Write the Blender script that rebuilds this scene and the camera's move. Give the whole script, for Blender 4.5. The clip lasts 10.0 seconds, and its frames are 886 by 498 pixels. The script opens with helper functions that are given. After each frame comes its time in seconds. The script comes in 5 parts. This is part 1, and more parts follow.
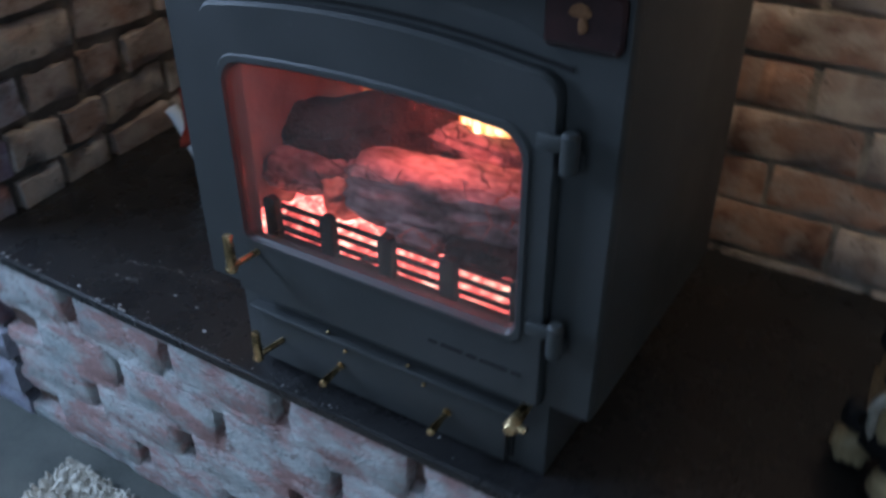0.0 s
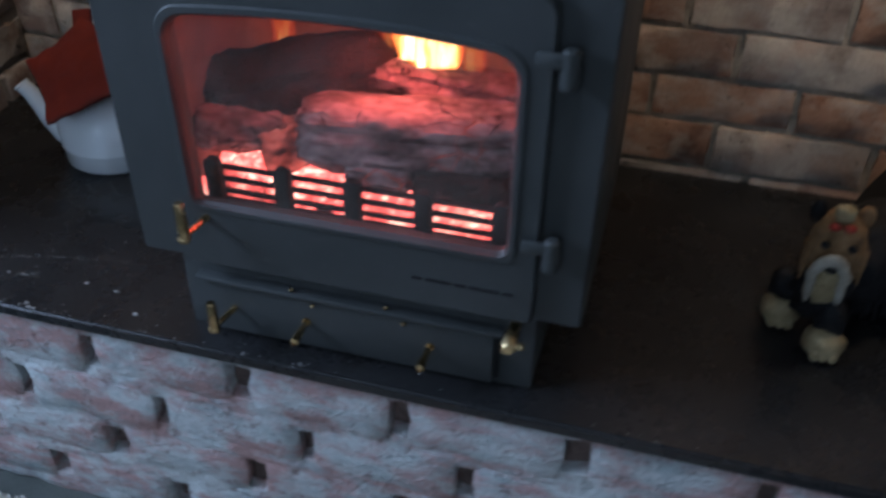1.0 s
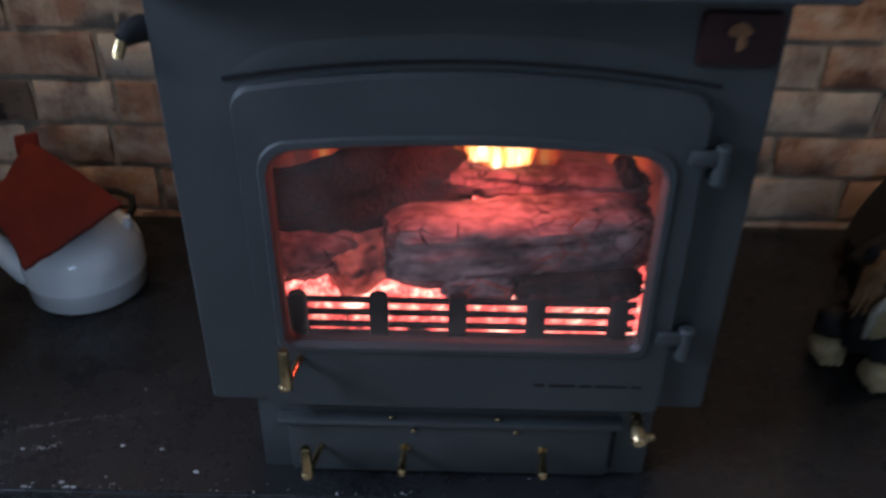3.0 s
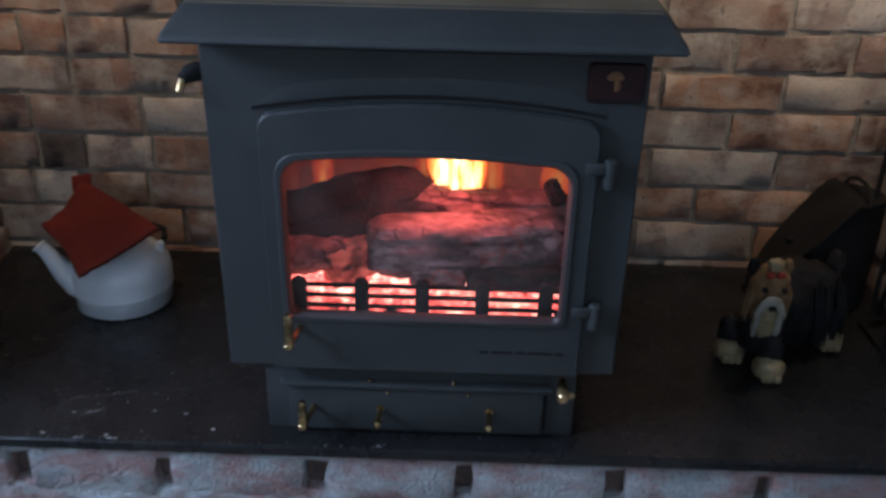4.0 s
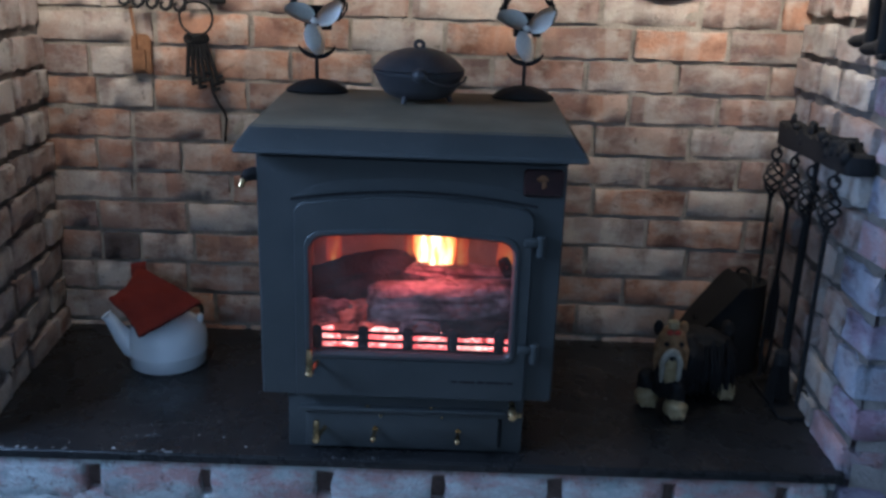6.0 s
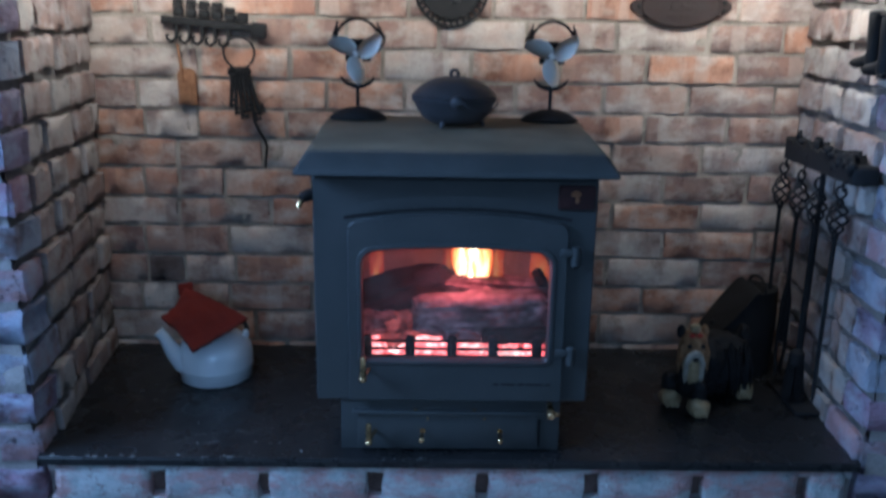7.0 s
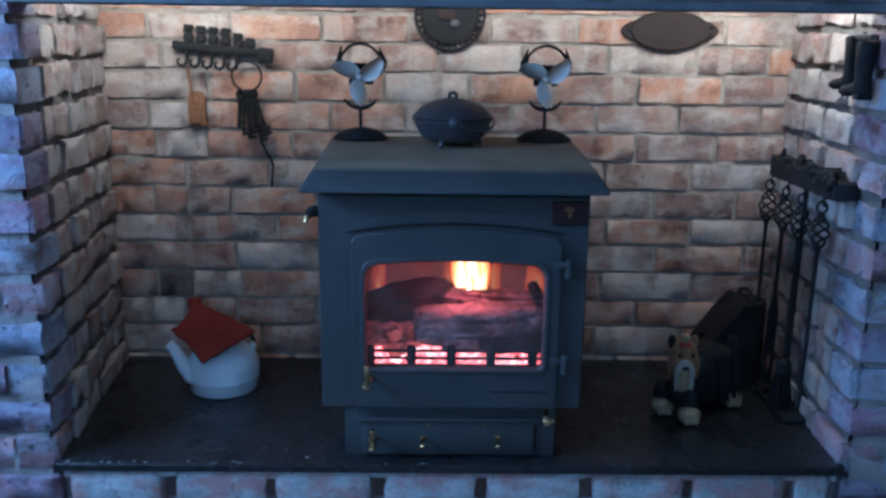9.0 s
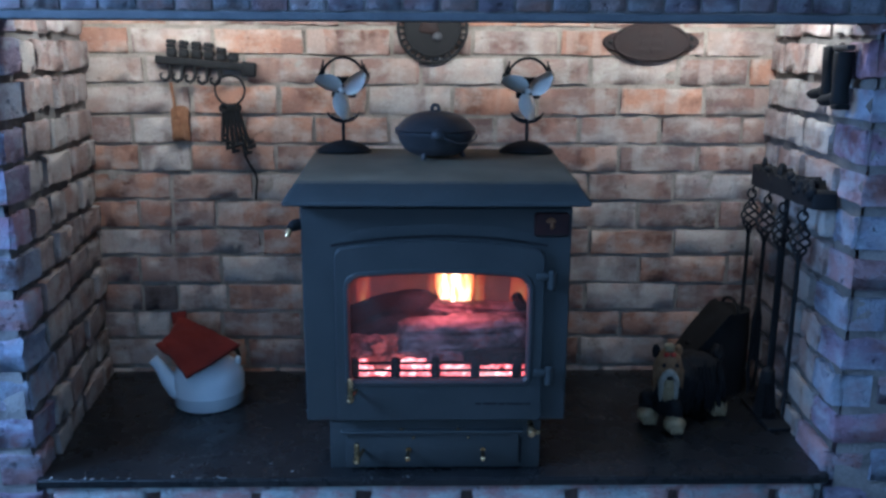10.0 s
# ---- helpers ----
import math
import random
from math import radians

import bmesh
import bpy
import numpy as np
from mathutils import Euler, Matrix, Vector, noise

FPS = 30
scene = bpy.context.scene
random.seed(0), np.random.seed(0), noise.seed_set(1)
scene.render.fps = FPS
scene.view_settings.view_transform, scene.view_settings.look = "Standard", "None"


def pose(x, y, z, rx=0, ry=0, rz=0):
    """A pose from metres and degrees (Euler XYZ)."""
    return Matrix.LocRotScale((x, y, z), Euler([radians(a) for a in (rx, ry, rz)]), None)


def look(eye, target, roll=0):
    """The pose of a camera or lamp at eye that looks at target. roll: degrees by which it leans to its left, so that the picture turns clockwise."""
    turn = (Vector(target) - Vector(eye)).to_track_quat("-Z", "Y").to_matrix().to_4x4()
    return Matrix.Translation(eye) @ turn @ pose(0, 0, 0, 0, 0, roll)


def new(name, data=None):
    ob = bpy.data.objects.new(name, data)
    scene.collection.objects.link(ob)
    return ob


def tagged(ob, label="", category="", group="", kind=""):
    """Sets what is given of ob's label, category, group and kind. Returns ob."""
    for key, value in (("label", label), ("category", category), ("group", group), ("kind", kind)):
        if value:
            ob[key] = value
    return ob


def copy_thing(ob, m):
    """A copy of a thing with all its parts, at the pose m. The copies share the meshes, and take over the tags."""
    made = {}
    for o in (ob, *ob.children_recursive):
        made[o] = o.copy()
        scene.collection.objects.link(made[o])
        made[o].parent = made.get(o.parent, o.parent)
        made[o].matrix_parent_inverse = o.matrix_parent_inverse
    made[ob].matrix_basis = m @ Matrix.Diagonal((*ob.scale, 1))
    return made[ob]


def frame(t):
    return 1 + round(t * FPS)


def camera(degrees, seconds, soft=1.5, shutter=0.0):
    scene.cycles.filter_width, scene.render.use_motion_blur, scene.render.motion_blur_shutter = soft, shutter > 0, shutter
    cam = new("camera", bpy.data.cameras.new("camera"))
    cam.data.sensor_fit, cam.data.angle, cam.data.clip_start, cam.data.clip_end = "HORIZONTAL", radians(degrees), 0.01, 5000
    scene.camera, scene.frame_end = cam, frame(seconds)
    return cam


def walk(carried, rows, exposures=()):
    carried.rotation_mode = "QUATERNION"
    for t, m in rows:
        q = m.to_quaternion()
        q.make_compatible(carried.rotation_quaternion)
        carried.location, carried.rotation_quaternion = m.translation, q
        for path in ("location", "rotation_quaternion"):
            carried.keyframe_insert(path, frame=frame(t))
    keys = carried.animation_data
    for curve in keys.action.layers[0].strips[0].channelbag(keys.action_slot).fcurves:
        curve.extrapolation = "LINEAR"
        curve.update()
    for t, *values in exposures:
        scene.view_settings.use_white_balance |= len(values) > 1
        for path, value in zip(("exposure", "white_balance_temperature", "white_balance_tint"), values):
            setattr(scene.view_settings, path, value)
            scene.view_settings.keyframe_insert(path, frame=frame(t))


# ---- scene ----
cam = camera(54.5, 10.0, 2.8, 0.9)
PATH = [
    (0, (0.529, -0.677, 0.819), (-0.374, 0.742, -0.263), -0.4),
    (0.5, (0.436, -0.772, 0.819), (-0.228, 0.745, -0.303), -2.6),
    (1, (0.335, -0.783, 0.804), (-0.094, 0.781, -0.367), 0.9),
    (1.5, (0.215, -0.698, 0.794), (-0.212, 0.805, -0.454), -4.2),
    (2, (0.099, -0.653, 0.801), (-0.171, 0.881, -0.453), -2.1),
    (2.5, (-0.007, -0.664, 0.82), (-0.053, 0.972, -0.329), -0.3),
    (3, (-0.006, -0.755, 0.844), (-0.033, 0.922, -0.246), 0.6),
    (3.2, (0.011, -0.821, 0.851), (0.005, 0.907, -0.155), 1.6),
    (4.3, (0.047, -1.161, 0.887), (0.014, 0.65, 0.039), 1.2),
    (4.5, (0.032, -1.203, 0.897), (0.026, 0.628, 0.092), 0.6),
    (5, (0.013, -1.353, 0.918), (0.036, 0.506, 0.179), 0.8),
    (5.5, (0.043, -1.458, 0.932), (0.019, 0.453, 0.34), 1.8),
    (5.7, (0.059, -1.508, 0.928), (0.044, 0.405, 0.344), 2.0),
    (6.8, (-0.015, -1.674, 0.933), (0.031, 0.246, 0.375), 1.2),
    (7, (-0.046, -1.704, 0.939), (-0.021, 0.225, 0.413), 0.9),
    (7.5, (-0.041, -1.75, 0.949), (-0.001, 0.193, 0.476), 1.2),
    (8, (-0.046, -1.788, 0.959), (-0.035, 0.161, 0.508), 0.5),
    (8.5, (-0.043, -1.788, 0.966), (-0.035, 0.151, 0.476), 0.6),
    (9, (-0.044, -1.792, 0.949), (-0.021, 0.148, 0.467), 0.7),
    (9.5, (-0.029, -1.796, 0.957), (0.01, 0.147, 0.483), 0.7),
    (10, (-0.028, -1.795, 0.952), (0.017, 0.152, 0.495), 0.3),
]
EXPOSURES = [(0, 0.32, 6600, 11), (1.5, 0.25, 6900, 14), (2.5, 0.12, 7050, 16), (4.5, 0.08, 6900, 15), (5.5, 0.08, 6050, 12), (7, 0.13, 5050, 7), (10, 0.15, 4720, 6)]
walk(cam, [(t, look(eye, target, roll)) for t, eye, target, roll in PATH], EXPOSURES)

# ---- light ----
FLOOR = -0.418
world = bpy.data.worlds.new("sky")
scene.world = world
world.use_nodes = True
sky = world.node_tree.nodes.new("ShaderNodeTexSky")
sky.sky_type, sky.sun_disc = "NISHITA", False
sky.sun_elevation, sky.sun_rotation = radians(35), radians(120)
world.node_tree.nodes["Background"].inputs["Strength"].default_value = 0.15
world.node_tree.links.new(sky.outputs["Color"], world.node_tree.nodes["Background"].inputs["Color"])


def lamp(name, kind, m, energy, colour, **more):
    data = bpy.data.lights.new(name, kind)
    data.energy, data.color = energy, colour
    if kind == "AREA":
        data.shape, data.size, data.size_y = "RECTANGLE", more["size"], more["size_y"]
        data.spread = radians(more.get("spread", 180))
    else:
        data.shadow_soft_size = more["soft"]
    ob = new(name, data)
    ob.matrix_world = m
    return ob


# daylight that falls through the two windows of the room
lamp("window_light", "AREA", look((-2.18, -0.85, 1.54), (0.5, -0.05, 0.2)), 62, (0.45, 0.65, 1.0), size=1.2, size_y=0.6)
lamp("window_light", "AREA", look((-0.55, -3.78, 1.45), (0.0, 0.0, 0.3)), 15, (0.45, 0.67, 1.0), size=1.2, size_y=0.7)
# lamps hidden behind the lintel: a strip and two small spots near the cheeks
lamp("strip_light", "AREA", look((0.0, 0.35, 1.095), (0.0, 0.62, 1.00)), 3.85, (1.0, 0.875, 0.70), size=1.70, size_y=0.03, spread=142)
for side in (-1, 1):
    lamp("spot_light", "AREA", look((side * 0.72, 0.24, 1.14), (side * 0.90, 0.34, 0.94)), 2.2 + 0.4 * side, (1.0, 0.875, 0.70), size=0.09, size_y=0.09)
# the fire
lamp("fire_light", "POINT", pose(0.03, 0.095, 0.440), 1.8, (1.0, 0.14, 0.13), soft=0.04)


# ---- materials ----
class Nodes:
    """A small wrapper to write node materials in few lines."""

    def __init__(self, name):
        self.m = bpy.data.materials.new(name)
        self.m.use_nodes = True
        self.t = self.m.node_tree
        self.out = self.t.nodes["Material Output"]
        self.p = self.t.nodes["Principled BSDF"]

    def node(self, kind, ins=None, **props):
        n = self.t.nodes.new(kind)
        for k, v in props.items():
            if k == "operation":
                n.operation = v
            elif k == "blend_type":
                n.blend_type = v
            elif k == "data_type":
                n.data_type = v
            elif k == "feature":
                n.feature = v
        for k, v in (ins or {}).items():
            self.put(n.inputs[k], v)
        return n

    def put(self, socket, v):
        if isinstance(v, bpy.types.NodeSocket):
            self.t.links.new(v, socket)
        else:
            socket.default_value = v

    def place(self, spin=True):
        """World place, shifted by the piece's random number so that no two pieces look alike."""
        g = self.node("ShaderNodeNewGeometry").outputs["Position"]
        if not spin:
            return g
        r = self.node("ShaderNodeObjectInfo").outputs["Random"]
        s = self.node("ShaderNodeMath", {0: r, 1: 37.0}, operation="MULTIPLY").outputs[0]
        return self.node("ShaderNodeVectorMath", {0: g, 1: s}, operation="ADD").outputs[0]

    def noise(self, vec, scale, detail=4.0, rough=0.6):
        return self.node("ShaderNodeTexNoise", {"Vector": vec, "Scale": scale, "Detail": detail, "Roughness": rough}).outputs["Fac"]

    def ramp(self, fac, stops, hard=False):
        n = self.node("ShaderNodeValToRGB", {"Fac": fac})
        e = n.color_ramp.elements
        while len(e) < len(stops):
            e.new(0.5)
        for el, (at, c) in zip(e, stops):
            el.position = at
            el.color = (*c, 1) if len(c) == 3 else c
        if hard:
            n.color_ramp.interpolation = "CONSTANT"
        return n.outputs["Color"]

    def mix(self, fac, a, b, how="MIX"):
        n = self.node("ShaderNodeMix", data_type="RGBA", blend_type=how)
        self.put(n.inputs[0], fac)
        self.put(n.inputs[6], a if isinstance(a, bpy.types.NodeSocket) else (*a, 1))
        self.put(n.inputs[7], b if isinstance(b, bpy.types.NodeSocket) else (*b, 1))
        return n.outputs[2]

    def bump(self, height, strength=0.5, distance=0.004):
        n = self.node("ShaderNodeBump", {"Height": height, "Strength": strength, "Distance": distance})
        self.t.links.new(n.outputs["Normal"], self.p.inputs["Normal"])

    def finish(self, colour, rough=0.6, metal=0.0, spec=0.5):
        self.put(self.p.inputs["Base Color"], colour if isinstance(colour, bpy.types.NodeSocket) else (*colour, 1))
        self.put(self.p.inputs["Roughness"], rough)
        self.p.inputs["Metallic"].default_value = metal
        self.p.inputs["Specular IOR Level"].default_value = spec
        return self.m


def grey(a):
    return (a, a, a)


def brick_material(name, tones, lime, lime_tone, relief=0.6, kiss=0.0):
    """Old brick: a tone of its own, burnt and pale blotches, kiss marks across, smeared lime, grit."""
    n = Nodes(name)
    at = n.place()
    r = n.node("ShaderNodeObjectInfo").outputs["Random"]
    base = n.ramp(r, [(i / len(tones), c) for i, c in enumerate(tones)], True)
    patch = n.noise(at, 11, 4, 0.6)
    dark = n.ramp(patch, [(0.34, (0.50, 0.44, 0.42)), (0.50, (1, 1, 1)), (0.68, (1.12, 1.05, 0.98))])
    base = n.mix(1.0, base, dark, "MULTIPLY")
    warm = n.ramp(n.noise(at, 13, 3, 0.5), [(0.50, grey(0)), (0.66, grey(0.38))])
    base = n.mix(warm, base, (0.36, 0.165, 0.105))
    if kiss:
        across = n.node("ShaderNodeVectorMath", {0: at, 1: (1.0, 1.0, 0.10)}, operation="MULTIPLY").outputs[0]
        band = n.noise(across, 10.5, 2, 0.45)
        base = n.mix(n.ramp(band, [(0.555, grey(0)), (0.585, grey(kiss))]), base, (0.16, 0.095, 0.085))
        base = n.mix(n.ramp(band, [(0.385, grey(kiss * 0.85)), (0.415, grey(0))]), base, (0.50, 0.42, 0.35))
    smear = n.node("ShaderNodeVectorMath", {0: at, 1: (1.0, 1.0, 1.7)}, operation="MULTIPLY").outputs[0]
    wash = n.ramp(n.noise(smear, 12, 6, 0.62), [(0.60 - lime * 0.3, grey(0)), (0.80 - lime * 0.3, grey(min(0.9, 0.35 + lime * 0.5)))])
    base = n.mix(wash, base, lime_tone)
    grit = n.noise(at, 150, 3, 0.7)
    base = n.mix(0.35, base, n.ramp(grit, [(0.3, grey(0.6)), (0.7, grey(1.15))]), "MULTIPLY")
    pits = n.ramp(n.noise(at, 60, 2, 0.5), [(0.26, grey(0)), (0.34, grey(1))])
    base = n.mix(1.0, base, n.ramp(pits, [(0, grey(0.65)), (1, grey(1))]), "MULTIPLY")
    h = n.node("ShaderNodeMath", {0: patch, 1: grit}, operation="ADD").outputs[0]
    h = n.node("ShaderNodeMath", {0: h, 1: pits}, operation="ADD").outputs[0]
    n.bump(h, relief, 0.007)
    return n.finish(base, 0.9, 0, 0.2)


def rough_material(name, a, b, scale, fine, rough=0.9, bump=0.5, distance=0.004, metal=0.0, spec=0.3, spin=False):
    n = Nodes(name)
    at = n.place(spin)
    big = n.noise(at, scale, 5, 0.6)
    small = n.noise(at, fine, 3, 0.6)
    c = n.mix(n.ramp(big, [(0.32, grey(0)), (0.68, grey(1))]), a, b)
    c = n.mix(0.5, c, n.ramp(small, [(0.25, grey(0.6)), (0.75, grey(1.2))]), "MULTIPLY")
    n.bump(n.node("ShaderNodeMath", {0: big, 1: small}, operation="ADD").outputs[0], bump, distance)
    r = n.node("ShaderNodeMapRange", {"Value": big, "From Min": 0.3, "From Max": 0.7, "To Min": max(0.05, rough - 0.1), "To Max": min(1.0, rough + 0.1)}).outputs[0]
    return n.finish(c, r, metal, spec)


BRICK_BACK = brick_material("old_red_brick", [(0.31, 0.205, 0.16), (0.39, 0.315, 0.265), (0.25, 0.17, 0.14), (0.39, 0.225, 0.155), (0.43, 0.37, 0.32), (0.285, 0.195, 0.16), (0.35, 0.275, 0.235), (0.43, 0.235, 0.155)], 0.46, (0.55, 0.495, 0.42), 0.4, 0.42)


def limewash():
    """Old limewash run over brick and bed joint alike: pale, with worn pink and grey-green patches."""
    n = Nodes("worn_limewash")
    at = n.place(False)
    long = n.node("ShaderNodeVectorMath", {0: at, 1: (0.8, 1.0, 1.4)}, operation="MULTIPLY").outputs[0]
    worn, tint, fine = n.noise(long, 11, 6, 0.66), n.noise(long, 19, 5, 0.62), n.noise(at, 130, 3, 0.7)
    c = n.mix(n.ramp(worn, [(0.42, grey(0)), (0.56, grey(0.95))]), (0.50, 0.525, 0.52), (0.42, 0.255, 0.24))
    c = n.mix(n.ramp(tint, [(0.48, grey(0)), (0.66, grey(0.75))]), c, (0.31, 0.375, 0.385))
    c = n.mix(n.ramp(n.noise(at, 48, 3, 0.6), [(0.60, grey(0)), (0.72, grey(0.7))]), c, (0.20, 0.13, 0.12))
    c = n.mix(0.4, c, n.ramp(fine, [(0.3, grey(0.6)), (0.7, grey(1.15))]), "MULTIPLY")
    h = n.node("ShaderNodeMath", {0: tint, 1: fine}, operation="ADD").outputs[0]
    n.bump(n.node("ShaderNodeMath", {0: h, 1: worn}, operation="ADD").outputs[0], 0.9, 0.009)
    return n.finish(c, 0.9, 0, 0.2)


LIMEWASH = limewash()
# limewashed brick; its mauve and blue put the cool daylight into the colour
BRICK_PIER = brick_material("mauve_daylit_limewashed_brick", [(0.37, 0.25, 0.32), (0.36, 0.38, 0.45), (0.29, 0.24, 0.32), (0.42, 0.29, 0.31), (0.30, 0.32, 0.40)], 0.52, (0.49, 0.54, 0.63), 1.4)
BRICK_LINTEL = brick_material("dark_lintel_brick", [(0.21, 0.165, 0.175), (0.20, 0.195, 0.215), (0.165, 0.14, 0.165), (0.235, 0.185, 0.18)], 0.42, (0.33, 0.35, 0.37), 0.7)
BRICK_BURNT = brick_material("soot_burnt_brick", [(0.15, 0.120, 0.108), (0.18, 0.138, 0.12)], 0.40, (0.20, 0.17, 0.15), 0.8)
BRICK_SIDE = brick_material("rough_pale_brick", [(0.36, 0.28, 0.25), (0.45, 0.41, 0.37), (0.33, 0.27, 0.25), (0.47, 0.42, 0.38), (0.33, 0.24, 0.21)], 0.55, (0.55, 0.51, 0.47), 1.0)
MORTAR = rough_material("lime_mortar", (0.24, 0.20, 0.16), (0.42, 0.36, 0.29), 14, 160, 0.95, 0.8, 0.006)
MORTAR_DARK = rough_material("grey_mortar", (0.22, 0.20, 0.19), (0.38, 0.35, 0.33), 14, 160, 0.95, 0.8, 0.006)
MORTAR_BROWN = rough_material("brown_joint_earth", (0.10, 0.068, 0.058), (0.20, 0.14, 0.12), 14, 140, 0.95, 0.9, 0.006)
# cheek mortar, darkened in colour for the shade in its deep joints
MORTAR_SHADED = rough_material("shaded_mortar", (0.11, 0.10, 0.09), (0.22, 0.20, 0.18), 14, 160, 0.95, 0.8, 0.006)
PLASTER = rough_material("painted_plaster", (0.62, 0.60, 0.56), (0.68, 0.66, 0.62), 3, 60, 0.85, 0.2, 0.002)
CEILING = rough_material("white_ceiling", (0.72, 0.72, 0.70), (0.78, 0.78, 0.76), 3, 60, 0.9, 0.1, 0.002)
CARPET = rough_material("grey_carpet", (0.085, 0.094, 0.086), (0.135, 0.145, 0.132), 7, 420, 0.98, 0.9, 0.004)
RUG = rough_material("cream_shag", (0.52, 0.49, 0.42), (0.66, 0.63, 0.56), 25, 240, 0.95, 0.3, 0.002)


def stove_paint(name, a, b, rough):
    n = Nodes(name)
    at = n.place(False)
    big = n.noise(at, 7, 5, 0.6)
    fine = n.noise(at, 420, 2, 0.6)
    c = n.mix(n.ramp(big, [(0.35, grey(0)), (0.7, grey(1))]), a, b)
    dust = n.ramp(n.noise(at, 55, 6, 0.75), [(0.60, grey(0)), (0.82, grey(0.22))])
    c = n.mix(dust, c, (0.22, 0.21, 0.19))
    n.bump(fine, 0.25, 0.001)
    r = n.node("ShaderNodeMapRange", {"Value": big, "From Min": 0.3, "From Max": 0.7, "To Min": rough - 0.08, "To Max": rough + 0.1}).outputs[0]
    return n.finish(c, r, 0.0, 0.4)


STOVE = stove_paint("blue_grey_stove_paint", (0.034, 0.038, 0.038), (0.047, 0.050, 0.0495), 0.52)
# paler brown top: dust, with the warm lamp light added to the colour
STOVE_TOP = stove_paint("dusty_lit_stove_top", (0.105, 0.082, 0.052), (0.165, 0.130, 0.086), 0.74)
IRON = rough_material("black_cast_iron", (0.009, 0.0088, 0.009), (0.021, 0.020, 0.020), 18, 240, 0.7, 0.5, 0.002, 0.0, 0.2)
IRON_GREY = rough_material("blackened_pot_iron", (0.030, 0.030, 0.034), (0.055, 0.053, 0.056), 18, 240, 0.5, 0.5, 0.002, 0.0, 0.5)
LINTEL_STEEL = rough_material("painted_steel_bar", (0.09, 0.095, 0.105), (0.14, 0.145, 0.155), 14, 180, 0.7, 0.4, 0.002, 0.0, 0.3)
BRONZE = rough_material("brown_cast_plaque", (0.016, 0.0085, 0.007), (0.031, 0.0165, 0.0135), 22, 260, 0.75, 0.6, 0.003, 0.2, 0.5)
RUST = rough_material("rusty_iron", (0.16, 0.07, 0.03), (0.32, 0.16, 0.08), 30, 200, 0.85, 0.6, 0.003)
BRASS = rough_material("worn_brass", (0.46, 0.31, 0.15), (0.66, 0.49, 0.27), 40, 300, 0.24, 0.2, 0.001, 1.0)
STEEL = rough_material("brushed_steel_blade", (0.74, 0.71, 0.64), (0.84, 0.81, 0.74), 20, 300, 0.46, 0.1, 0.001, 1.0)


def enamel_material():
    n = Nodes("white_enamel")
    at = n.place(False)
    c = n.mix(n.ramp(n.noise(at, 9, 3, 0.5), [(0.35, grey(0)), (0.7, grey(1))]), (0.76, 0.80, 0.82), (0.82, 0.86, 0.87))
    chip = n.ramp(n.noise(at, 90, 2, 0.5), [(0.74, grey(0)), (0.77, grey(1))])
    c = n.mix(chip, c, (0.20, 0.19, 0.18))
    return n.finish(c, 0.13, 0, 0.6)


ENAMEL = enamel_material()
CLOTH = rough_material("rust_red_cloth", (0.135, 0.0155, 0.011), (0.195, 0.025, 0.015), 20, 700, 0.95, 0.8, 0.002)
CLOTH_EDGE = rough_material("dark_cloth_binding", (0.12, 0.018, 0.012), (0.17, 0.026, 0.018), 20, 500, 0.95, 0.8, 0.002)
BADGE = rough_material("dark_red_badge", (0.022, 0.009, 0.009), (0.040, 0.012, 0.011), 30, 240, 0.5, 0.3, 0.001)
FIREBRICK = rough_material("sooty_firebrick", (0.10, 0.072, 0.06), (0.20, 0.15, 0.125), 12, 120, 0.95, 0.6, 0.004)
FUR_TAN = rough_material("tan_glaze", (0.20, 0.105, 0.046), (0.37, 0.215, 0.105), 70, 260, 0.5, 0.9, 0.005)
FUR_DARK = rough_material("slate_glaze", (0.009, 0.009, 0.0095), (0.022, 0.021, 0.022), 70, 260, 0.65, 0.6, 0.004, 0.0, 0.2)
FUR_HONEY = rough_material("honey_glaze", (0.24, 0.18, 0.095), (0.37, 0.29, 0.165), 60, 200, 0.4, 0.5, 0.003)
FUR_PALE = rough_material("cream_glaze", (0.27, 0.24, 0.19), (0.40, 0.37, 0.31), 60, 200, 0.4, 0.5, 0.003)
RED_GLAZE = rough_material("red_bow_glaze", (0.30, 0.03, 0.02), (0.38, 0.05, 0.03), 40, 200, 0.4, 0.2, 0.001)

ASH = rough_material("pale_ash", (0.24, 0.235, 0.225), (0.42, 0.41, 0.40), 30, 200, 0.95, 0.3, 0.001)


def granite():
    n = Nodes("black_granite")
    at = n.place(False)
    # base greys lifted a little: camera haze put into the stone's colour
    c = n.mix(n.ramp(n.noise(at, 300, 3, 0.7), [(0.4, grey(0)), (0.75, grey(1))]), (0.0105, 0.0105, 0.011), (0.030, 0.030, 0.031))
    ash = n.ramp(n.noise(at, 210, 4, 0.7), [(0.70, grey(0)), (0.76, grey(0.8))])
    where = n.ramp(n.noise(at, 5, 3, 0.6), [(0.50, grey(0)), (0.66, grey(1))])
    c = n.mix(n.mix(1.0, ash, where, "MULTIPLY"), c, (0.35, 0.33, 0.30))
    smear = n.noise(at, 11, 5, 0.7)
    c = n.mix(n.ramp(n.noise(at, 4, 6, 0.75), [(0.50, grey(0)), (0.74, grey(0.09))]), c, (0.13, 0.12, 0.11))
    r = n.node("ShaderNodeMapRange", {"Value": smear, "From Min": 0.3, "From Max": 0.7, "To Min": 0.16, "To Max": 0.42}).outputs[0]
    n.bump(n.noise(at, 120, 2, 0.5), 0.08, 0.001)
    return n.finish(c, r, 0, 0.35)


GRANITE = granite()


